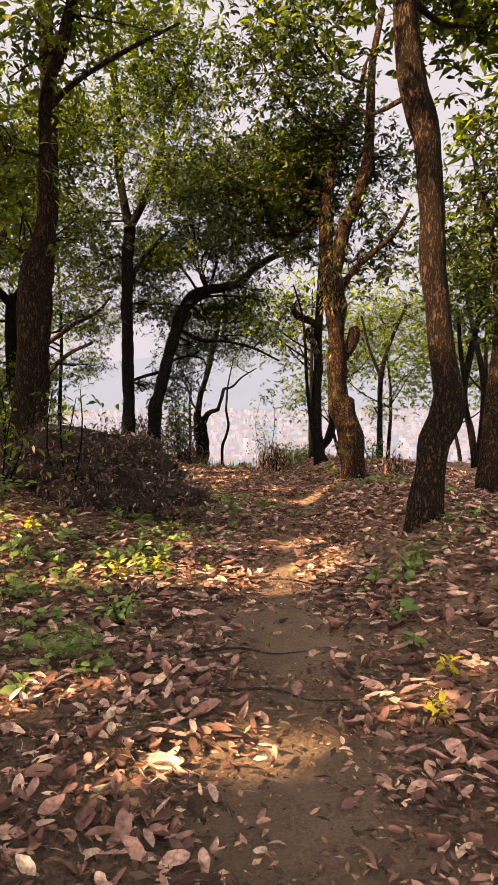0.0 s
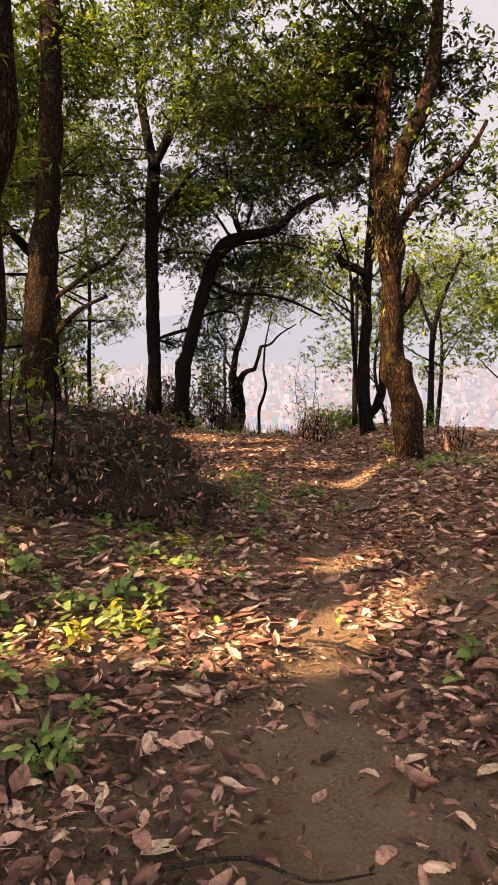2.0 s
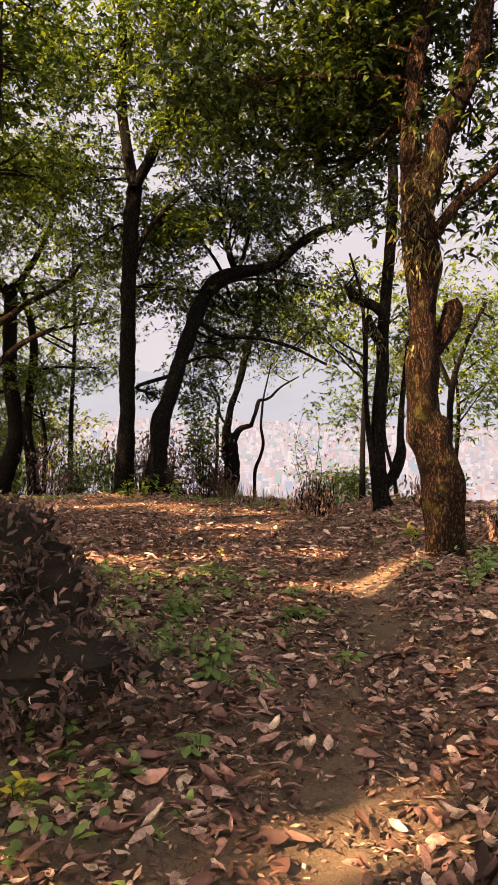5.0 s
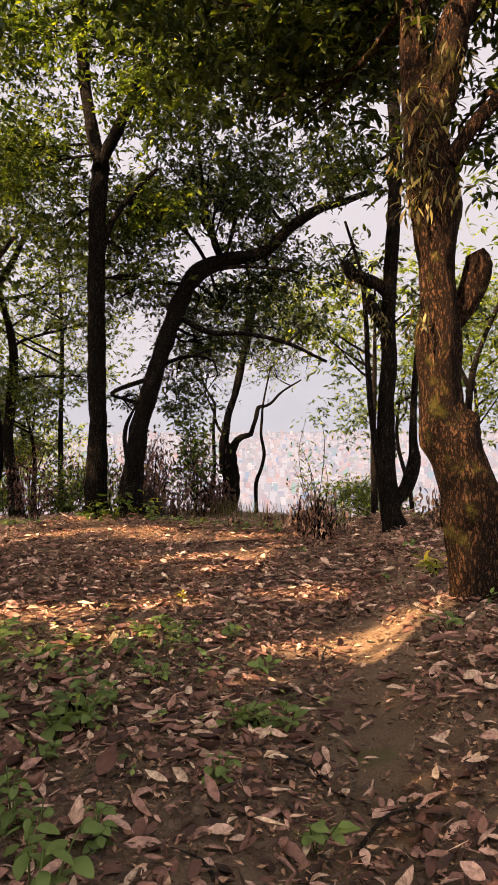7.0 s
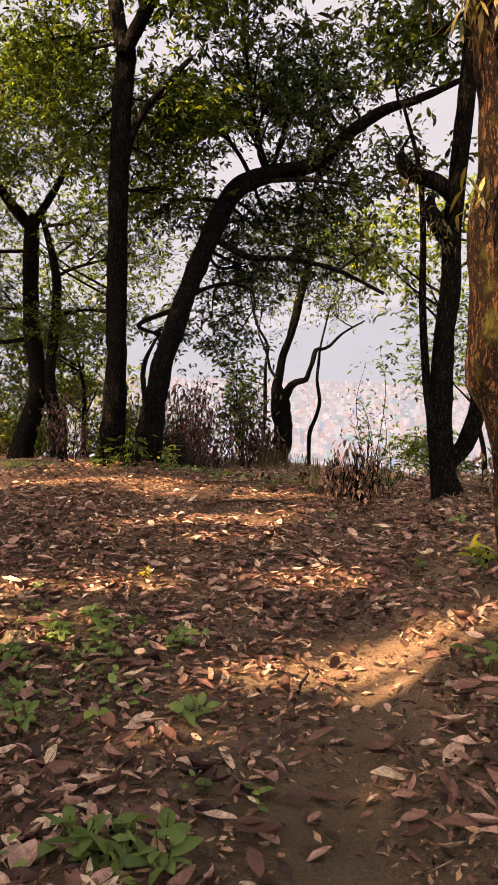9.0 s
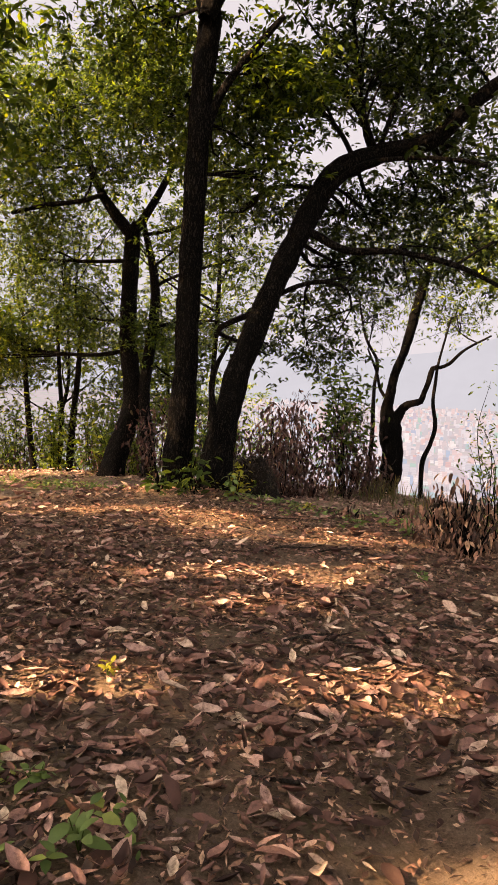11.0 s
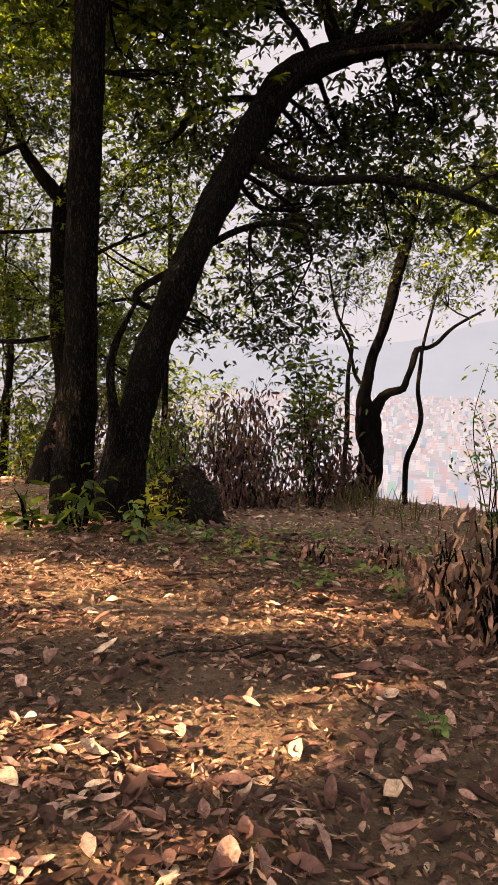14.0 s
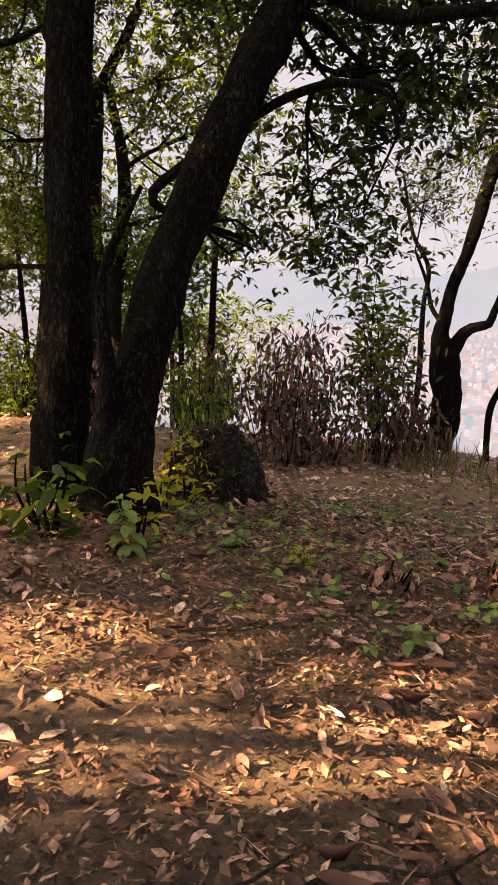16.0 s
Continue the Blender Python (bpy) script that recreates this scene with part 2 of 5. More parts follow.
def leaves_mesh(name, pos, yaw, pitch, roll, length, width, material, curl=None, fine=False, plain=False):
    """Many leaf blades in one mesh, each an island of its own."""
    n = len(pos)
    shape, faces = (LITTER_XY, LITTER_F) if fine else (LEAF_XY, LEAF_F)
    if plain:
        shape, faces = PLAIN_XY, [(0, 3, 2, 1)]
    t = np.repeat(shape[None], n, 0).copy()
    if curl is not None:
        t[:, :, 2] += curl[:, None] * ((t[:, :, 0] - 0.5) ** 2 * 1.6 + np.abs(t[:, :, 1]) * 0.5)
    t[:, :, 0] *= length[:, None]
    t[:, :, 1] *= width[:, None]
    t[:, :, 2] *= length[:, None]
    cr, sr, cp, sp, cy, sy = np.cos(roll), np.sin(roll), np.cos(pitch), np.sin(pitch), np.cos(yaw), np.sin(yaw)
    x, y, z = t[:, :, 0], t[:, :, 1], t[:, :, 2]
    y, z = y * cr[:, None] - z * sr[:, None], y * sr[:, None] + z * cr[:, None]
    x, z = x * cp[:, None] - z * sp[:, None], x * sp[:, None] + z * cp[:, None]
    x, y = x * cy[:, None] - y * sy[:, None], x * sy[:, None] + y * cy[:, None]
    v = np.stack([x, y, z], 2) + pos[:, None, :]
    k = len(shape)
    me = bpy.data.meshes.new(name)
    me.vertices.add(n * k)
    me.vertices.foreach_set("co", v.reshape(-1).astype(np.float32))
    flat = np.array([i for f in faces for i in f])
    first = np.cumsum([0] + [len(f) for f in faces[:-1]])
    loops = ((np.arange(n) * k)[:, None] + flat[None]).reshape(-1)
    me.loops.add(len(loops))
    me.loops.foreach_set("vertex_index", loops.astype(np.int32))
    me.polygons.add(n * len(faces))
    me.polygons.foreach_set("loop_start", ((np.arange(n) * len(flat))[:, None] + first[None]).reshape(-1).astype(np.int32))
    me.update(calc_edges=True)
    me.materials.append(material)
    return me


# ---- the lie of the land ----
PROF_Y = [-60, -10, 0, 5, 9, 12.5, 16, 19, 21.5, 24, 27, 30.5, 34, 45, 80, 200, 400]
PROF_Z = [0.6, 0.1, 0.05, 0.28, 0.42, 0.3, 0.46, 0.6, 0.42, -0.05, 0.02, 0.02, -0.9, -6, -26, -95, -190]


def sstep(a, b, v):
    u = np.clip((v - a) / (b - a), 0, 1)
    return u * u * (3 - 2 * u)


def land(x, y):
    """Height of the ground at a place."""
    x, y = np.asarray(x, float), np.asarray(y, float)
    z = sum(np.interp(y + o, PROF_Y, PROF_Z) for o in (-1, -0.5, 0, 0.5, 1)) / 5
    z = z - 0.0872 * np.clip(y, -30, 60) - 0.0436 * np.clip(x, -12, 12)
    z = z + 0.42 * sstep(0.8, 1.9, x) * sstep(0, 4, y) * (1 - sstep(19, 23, y))
    z = z + 0.55 * np.exp(-((x + 2.9) / 1.3) ** 2 - ((y - 7.7) / 1.7) ** 2)
    z = z + 0.13 * np.exp(-((x - 1.7) / 0.7) ** 2 - ((y - 6.5) / 0.8) ** 2)
    z = z + 0.15 * np.exp(-((x + 2.9) / 1.0) ** 2 - ((y - 19.4) / 0.9) ** 2)
    z = z - 0.075 * np.clip(-x - 3, 0, 60) * sstep(12, 20, y)
    z = z - 0.35 * np.clip(x - 7, 0, 300) * sstep(5, 9, x)
    z = z - 0.05 * np.exp(-((x - PATH_X(y)) / 0.45) ** 2) * (1 - sstep(14, 18, y))
    return z


def PATH_X(y):
    """Middle of the trodden path."""
    return np.interp(y, [-5, 0, 4, 8, 11, 13.5, 16, 22], [0.1, 0.15, 0.18, 0.35, 0.95, 0.95, 0.0, -3.0])


def G(x, y):
    return float(land(x, y))


def build_ground():
    n = 330
    u = np.linspace(-1, 1, n)
    xs = 0.0 + 3.2 * np.sinh(5.2 * u)
    ys = 9.0 + 4.2 * np.sinh(5.2 * u)
    X, Y = np.meshgrid(xs, ys)
    Z = land(X, Y)
    R = np.array([0.035 * noise.noise(Vector((a * 1.1, b * 1.1, 0))) + 0.018 * noise.noise(Vector((a * 3.7, b * 3.7, 5))) + 0.01 * noise.noise(Vector((a * 9, b * 9, 9)))
                  for a, b in zip(X.ravel(), Y.ravel())]).reshape(X.shape)
    Z = Z + R
    V = np.stack([X.ravel(), Y.ravel(), Z.ravel()], 1)
    i = np.arange(n * n).reshape(n, n)
    F = np.stack([i[:-1, :-1], i[:-1, 1:], i[1:, 1:], i[1:, :-1]], 2).reshape(-1, 4)
    ob = new("ground", smooth(mesh_from("ground", V, F.tolist(), SOIL)))
    return tagged(ob, "brown forest soil trodden into a bare path", "ground", kind="structure")


ground = build_ground()

# ---- sunlit spots on the floor: gaps in the leaves stand over them (x, y, half length, half width) ----
SPOTS = np.array([(-0.07, 2.87, 0.40, 0.16), (-1.04, 3.25, 0.30, 0.12), (1.09, 3.50, 0.40, 0.25), (0.42, 6.30, 0.80, 0.22), (-0.95, 5.67, 0.50, 0.14), (-2.14, 6.39, 0.30, 0.20), (0.00, 5.78, 0.50, 0.25), (0.45, 6.31, 0.60, 0.20), (-0.72, 6.94, 0.35, 0.15), (-0.79, 5.84, 0.40, 0.20), (1.0, 12.95, 0.95, 0.26), (0.56, 14.66, 0.50, 0.10), (-0.75, 13.85, 0.35, 0.12), (-1.10, 16.61, 0.60, 0.12), (-2.10, 18.23, 0.50, 0.12), (-3.11, 17.71, 0.90, 0.12), (-1.12, 16.08, 0.80, 0.15), (-0.47, 15.67, 0.50, 0.14), (-1.98, 17.56, 0.50, 0.12), (-0.11, 18.24, 0.60, 0.12), (-1.06, 17.93, 0.70, 0.30), (-0.80, 18.41, 0.80, 0.16), (-1.67, 17.74, 0.40, 0.20), (-3.15, 19.43, 0.40, 0.20), (-1.94, 13.21, 0.50, 0.22), (-1.01, 12.43, 0.40, 0.14), (0.39, 7.64, 0.40, 0.15), (-0.35, 18.25, 0.50, 0.20), (-0.13, 17.39, 0.40, 0.20), (0.46, 14.79, 0.40, 0.16), (-0.39, 16.50, 0.40, 0.12), (3.7, 14.6, 2.4, 0.2), (4.6, 8.6, 1.0, 0.26)])


def in_gap(p):
    """Whether a place lies on a sunbeam that reaches one of the sunlit spots."""
    s = np.array(SUN_DIR)
    ground_z = -0.0872 * p[:, 1] + 0.35
    q = p.copy()
    for _ in range(2):
        q = p - s[None] * ((p[:, 2] - ground_z) / s[2])[:, None]
        ground_z = land(q[:, 0], q[:, 1])
    h = s[:2] / np.linalg.norm(s[:2])
    hit = np.zeros(len(p), bool)
    for x, y, a, b in SPOTS:
        dx, dy = q[:, 0] - x, q[:, 1] - y
        along, across = dx * h[0] + dy * h[1], -dx * h[1] + dy * h[0]
        hit |= (along / (a + 0.24)) ** 2 + (across / (b + 0.17)) ** 2 < 1
    return hit


# ---- trees ----
def crown_parts(tree, limbs, blobs, material, seed, leaf=0.12, per=46, spread=0.34, twig_mat=None, droop=0.3, slim=1.0, plain=False):
    """Leaf sprays in uneven masses (x, y, z, rx, ry, rz, sprays): a branch from the nearest limb leads into each mass, twigs go on to the sprays."""
    rng = np.random.default_rng(seed)
    nodes = np.vstack([resample(l, 0.3)[len(resample(l, 0.3)) // 3:] for l in limbs])
    twigs, cs = [], []
    for x, y, z, rx, ry, rz, n in blobs:
        c = np.array([x, y, z])
        d = np.linalg.norm(nodes[:, :3] - c, axis=1) + 0.6 * np.maximum(0, nodes[:, 2] - z)
        a = nodes[np.argmin(d)]
        far = np.linalg.norm(c - a[:3])
        r = min(a[3] * 0.6, 0.014 + 0.010 * far)
        lead = [a, (*(a[:3] * 0.6 + c * 0.4 + rng.normal(size=3) * 0.1 * far), r), (*c, r * 0.6)]
        lead[0] = (*a[:3], r * 1.15)
        own = [resample(lead, 0.25)]
        twigs.append(tube(lead, 6, 0.25))
        for _ in range(4):
            v = rng.normal(size=3) * np.array([rx, ry, rz]) * 0.55
            s = own[0][rng.integers(len(own[0]) // 3, len(own[0]))]
            br = [(*s[:3], s[3] * 0.7), (*(s[:3] * 0.5 + (c + v) * 0.5 + rng.normal(size=3) * 0.12), s[3] * 0.5), (*(c + v), 0.006)]
            own.append(resample(br, 0.25))
            twigs.append(tube(br, 5, 0.25))
        own = np.vstack(own)
        v = rng.normal(size=(n, 3))
        v /= np.linalg.norm(v, axis=1)[:, None]
        v *= (rng.random(n) ** 0.4)[:, None]
        for q in v * np.array([rx, ry, rz]) * 1.08 + c:
            a = own[np.argmin(np.linalg.norm(own[:, :3] - q, axis=1))]
            m = a[:3] * 0.45 + q * 0.55 + rng.normal(size=3) * 0.06
            rr = min(a[3] * 0.6, 0.009)
            twigs.append(tube([(*a[:3], rr), (*m, rr * 0.7), (*q, 0.003)], 3, 1, smoothed=False))
            cs.append(q)
    cs = np.array(cs)
    tagged(child("branching", smooth(mesh_from("branching", *join(twigs), twig_mat or BARK_DARK)), tree), kind="stuff")
    k = rng.integers(3, 8, len(cs))
    heads = cs[np.repeat(np.arange(len(cs)), k)]
    heads = heads + rng.normal(size=heads.shape) * np.array([spread, spread, spread * 0.6])
    k = rng.integers(int(per / 8), int(per / 3.6), len(heads))
    idx = np.repeat(np.arange(len(heads)), k)
    yaw = rng.uniform(0, 6.28, len(idx))
    pos = heads[idx] + rng.normal(size=(len(idx), 3)) * 0.035
    keep = ~in_gap(pos)
    pos, yaw = pos[keep], yaw[keep]
    n = len(pos)
    ln = leaf * rng.uniform(0.55, 1.3, n)
    me = leaves_mesh("crown", pos, yaw, rng.normal(-droop, 0.4, n), rng.normal(0, 0.45, n), ln, ln * rng.uniform(0.3, 0.46, n) * slim, material, rng.normal(-0.15, 0.15, n), plain=plain)
    tagged(child("crown", me, tree), kind="stuff")


def tree(name, label, limbs, blobs, bark, leaf_material, seed, rough=0.13, flare=0.3, stub=(), coarse=False, **kw):
    root = new(name)
    b = limbs[0][0]
    g = G(b[0], b[1])
    limbs = [[q for q in limbs[0] if q[2] > g + 0.12]] + list(limbs[1:])
    limbs[0] = [(b[0], b[1], g - 0.3, b[3] * 1.12), (b[0], b[1], g - 0.02, b[3] * 1.02)] + limbs[0]
    b = (b[0], b[1], g)
    root.location = (b[0], b[1], b[2])
    tagged(root, label, "tree", "trees on the hilltop")
    bpy.context.view_layer.update()
    off = np.array([b[0], b[1], b[2], 0])
    move = lambda l: [tuple(np.array(q) - off) for q in l]
    for i, l in enumerate(limbs):
        thick = max(q[3] for q in l)
        v, f = tube(move(l), 9 if coarse else 28 if thick > 0.12 else 10, 0.35 if coarse else 0.07 if i == 0 else 0.1, rough if thick > 0.05 else 0.08, seed + i, flare if i == 0 else 0)
        ob = child("trunk" if i == 0 else "limb", smooth(mesh_from("trunk" if i == 0 else "limb", v, f, bark)), root if i == 0 else stem)
        stem = ob if i == 0 else stem
    for i, l in enumerate(stub):
        v, f = tube(move(l), 12, 0.06, 0.22, seed + 20 + i)
        child("stub", smooth(mesh_from("stub", v, f, bark)), stem, "broken knotted limb stub")
    if blobs:
        at = Vector(root.location)
        holder = new("tmp")
        crown_parts(holder, limbs, blobs, leaf_material, seed, twig_mat=bark, **kw)
        for o in list(holder.children):
            o.data.transform(Matrix.Translation(-at))
            o.parent = root
        bpy.data.objects.remove(holder)
    return root


tree("tree", "bent brown tree with rough sunlit bark beside the path", [[(1.57, 6.40, 0.14, 0.165), (1.56, 6.4, 0.26, 0.165), (1.58, 6.4, 0.4, 0.152), (1.61, 6.4, 0.64, 0.134), (1.64, 6.4, 0.88, 0.143), (1.73, 6.4, 1.06, 0.146), (1.77, 6.4, 1.25, 0.139), (1.73, 6.4, 1.47, 0.119), (1.68, 6.4, 1.75, 0.113), (1.64, 6.4, 2.1, 0.113), (1.59, 6.4, 2.41, 0.114), (1.58, 6.4, 2.76, 0.106), (1.57, 6.4, 2.98, 0.11), (1.54, 6.4, 3.28, 0.112), (1.52, 6.4, 3.53, 0.118), (1.47, 6.4, 3.7, 0.13), (1.4, 6.4, 3.91, 0.116), (1.36, 6.4, 4.11, 0.111), (1.32, 6.4, 4.48, 0.104), (1.28, 6.4, 5.04, 0.09), (1.22, 6.45, 6.1, 0.066)], [(1.44, 6.42, 3.84, 0.03), (1.30, 6.5, 3.86, 0.025), (1.08, 6.6, 3.78, 0.018), (0.9, 6.65, 3.9, 0.01)]], [(1.05, 7.17, 5.43, 0.81, 0.64, 0.64, 44), (1.95, 6.96, 5.21, 0.78, 0.63, 0.63, 42), (2.29, 7.33, 4.89, 0.28, 0.22, 0.22, 15)], BARK_BROWN, LEAF_GREEN, 3, 0.10, 0.22)
oak = tree("tree", "gnarled mossy tree with knotted trunk and forked limbs", [[(1.89, 13.1, -0.45, 0.235), (1.87, 13.1, -0.29, 0.215), (1.85, 13.1, -0.09, 0.207), (1.84, 13.1, 0.06, 0.22), (1.83, 13.1, 0.3, 0.24), (1.76, 13.1, 0.52, 0.214), (1.7, 13.1, 0.67, 0.205), (1.64, 13.1, 0.86, 0.24), (1.58, 13.1, 1.04, 0.185), (1.56, 13.1, 1.29, 0.163), (1.54, 13.1, 1.59, 0.178), (1.55, 13.1, 1.89, 0.15), (1.53, 13.1, 2.19, 0.15), (1.52, 13.1, 2.49, 0.175), (1.53, 13.1, 2.7, 0.205), (1.48, 13.1, 2.94, 0.19), (1.44, 13.12, 3.23, 0.18), (1.45, 13.15, 3.5, 0.15), (1.46, 13.15, 3.7, 0.04)],
    [(1.42, 13.2, 3.3, 0.13), (1.37, 13.3, 3.99, 0.115), (1.39, 13.3, 4.48, 0.11), (1.41, 13.3, 5.01, 0.1), (1.6, 13.4, 5.75, 0.075), (1.95, 13.5, 6.4, 0.055), (2.08, 13.6, 7.06, 0.037)],
    [(1.48, 13.1, 3.3, 0.142), (1.58, 13.1, 3.66, 0.133), (1.66, 13.1, 4.09, 0.122), (1.86, 13.1, 4.5, 0.113), (2.02, 13.15, 4.96, 0.104), (2.12, 13.3, 5.73, 0.088), (2.2, 13.5, 7.06, 0.067), (2.4, 13.7, 8.07, 0.045)],
    [(1.6, 13.0, 3.0, 0.07), (1.83, 13.0, 3.33, 0.057), (2.12, 13.0, 3.58, 0.049), (2.51, 13.0, 3.93, 0.042), (2.7, 13.0, 4.21, 0.034), (2.82, 13.0, 4.45, 0.026)]], [(-0.60, 13.85, 4.94, 0.87, 0.70, 0.70, 49), (0.39, 13.38, 5.27, 0.83, 0.66, 0.66, 46), (1.11, 14.53, 4.61, 0.59, 0.47, 0.47, 29), (2.48, 13.89, 5.30, 0.55, 0.44, 0.44, 27), (2.61, 13.87, 3.89, 0.29, 0.23, 0.23, 16), (0.12, 14.80, 4.28, 0.70, 0.56, 0.56, 36), (1.43, 13.64, 5.85, 0.77, 0.61, 0.61, 41), (0.69, 12.05, 7.26, 1.00, 0.80, 0.80, 61), (0.35, 13.00, 6.69, 1.09, 0.87, 0.87, 70), (-0.17, 15.41, 5.51, 1.18, 0.95, 0.95, 82), (1.27, 14.40, 5.45, 0.99, 0.80, 0.80, 61), (2.00, 13.73, 3.45, 0.28, 0.22, 0.22, 15), (2.03, 13.49, 4.19, 0.43, 0.34, 0.34, 21), (0.82, 14.6, 6.02, 0.7, 0.56, 0.56, 31), (1.18, 14.6, 5.13, 0.5, 0.4, 0.4, 22), (0.5, 14.6, 4.65, 0.6, 0.48, 0.48, 26), (1.3, 14.9, 7.55, 0.7, 0.56, 0.56, 31), (1.76, 14.9, 6.36, 0.6, 0.48, 0.48, 26), (1.2, 14.9, 5.26, 0.6, 0.48, 0.48, 26)], BARK_MOSS, LEAF_DEEP, 5, 0.15, 0.18, stub=[[(1.6, 13.12, 1.66, 0.07), (1.69, 13.14, 1.8, 0.075), (1.76, 13.15, 1.92, 0.09), (1.84, 13.15, 2.08, 0.11), (1.88, 13.15, 2.22, 0.112), (1.84, 13.15, 2.33, 0.08)], [(1.64, 13.07, 0.8, 0.12), (1.74, 13.05, 0.93, 0.1), (1.80, 13.05, 1.0, 0.085), (1.83, 13.05, 1.04, 0.05)], [(1.84, 13.06, 0.23, 0.18), (1.93, 13.05, 0.33, 0.13), (2.0, 13.05, 0.38, 0.05)]], per=44)
snag = tree("tree", "dark forked tree at the hill's brow with a snapped limb", [[(1.7, 17.3, -0.75, 0.178), (1.64, 17.3, -0.51, 0.146), (1.6, 17.3, -0.19, 0.139), (1.56, 17.3, 0.13, 0.138), (1.56, 17.3, 0.45, 0.131), (1.56, 17.3, 0.83, 0.118), (1.56, 17.3, 1.2, 0.111), (1.6, 17.3, 1.69, 0.107), (1.58, 17.3, 2.11, 0.1), (1.59, 17.3, 2.41, 0.1), (1.62, 17.3, 2.88, 0.096), (1.64, 17.3, 3.28, 0.095), (1.66, 17.3, 3.62, 0.089), (1.7, 17.4, 4.56, 0.086), (1.66, 17.6, 5.64, 0.075), (1.66, 17.8, 6.78, 0.06), (1.7, 18.0, 8.2, 0.04)],
    [(1.64, 17.3, -0.4, 0.1), (1.71, 17.3, -0.28, 0.096), (1.84, 17.3, -0.11, 0.099), (1.92, 17.3, 0.12, 0.1), (1.96, 17.3, 0.32, 0.084), (1.93, 17.3, 0.55, 0.06), (1.96, 17.4, 1.2, 0.045), (2.03, 17.5, 2.0, 0.036)],
    [(1.53, 17.2, -0.15, 0.059), (1.45, 17.2, 0.2, 0.047), (1.37, 17.2, 0.76, 0.045), (1.3, 17.2, 1.56, 0.039), (1.28, 17.2, 2.16, 0.033), (1.2, 17.25, 2.9, 0.026), (1.0, 17.35, 3.6, 0.018)]], [(0.61, 17.95, 5.88, 0.98, 0.78, 0.78, 59), (1.29, 18.35, 4.61, 0.60, 0.48, 0.48, 29), (0.94, 18.22, 3.16, 0.39, 0.31, 0.31, 19), (-0.25, 17.48, 6.25, 0.85, 0.68, 0.68, 48), (1.43, 18.02, 6.58, 0.98, 0.78, 0.78, 59), (2.31, 18.36, 2.38, 0.35, 0.28, 0.28, 18)], BARK_DARK, LEAF_DEEP, 7, 0.12, 0.25, stub=[[(1.62, 17.25, 2.55, 0.086), (1.43, 17.2, 2.71, 0.084), (1.25, 17.2, 2.79, 0.084), (1.07, 17.2, 2.87, 0.09), (0.98, 17.2, 3.03, 0.055)], [(1.56, 17.2, 2.08, 0.077), (1.42, 17.1, 2.26, 0.082), (1.33, 17.1, 2.43, 0.074), (1.34, 17.1, 2.56, 0.035)]], per=44)
tree("sapling", "slender young tree with pale green crown below the brow", [[(5.17, 28.79, -2.37, 0.160), (5.19, 28.97, -0.32, 0.103), (5.24, 29.12, 1.32, 0.103), (5.59, 29.23, 2.64, 0.069), (6.28, 29.37, 4.23, 0.057)], [(5.24, 29.12, 1.32, 0.080), (4.79, 29.21, 2.42, 0.057), (4.45, 29.33, 3.78, 0.046)]], [(5.53, 30.73, 3.68, 1.79, 1.44, 1.44, 172), (4.46, 30.69, 3.27, 0.90, 0.72, 0.72, 52), (6.81, 30.75, 3.88, 1.35, 1.08, 1.08, 102), (5.37, 30.39, -0.21, 0.49, 0.39, 0.39, 24)], BARK_DARK, LEAF_BRIGHT, 9, leaf=0.12, per=30)
tree("tree", "thin twin-stemmed tree at the slope's edge", [[(5.31, 16.89, -0.78, 0.094), (5.22, 16.96, 0.02, 0.081), (5.04, 17.04, 0.96, 0.080), (5.22, 17.13, 2.03, 0.080), (5.35, 17.18, 2.56, 0.060), (5.55, 17.27, 3.63, 0.047)], [(5.07, 17.05, 1.09, 0.060), (4.96, 17.13, 2.03, 0.054), (4.91, 17.20, 2.83, 0.040)]], [(5.15, 17.22, 3.09, 0.67, 0.54, 0.54, 34), (5.55, 17.30, 3.89, 0.67, 0.54, 0.54, 34)], BARK_DARK, LEAF_DEEP, 11)
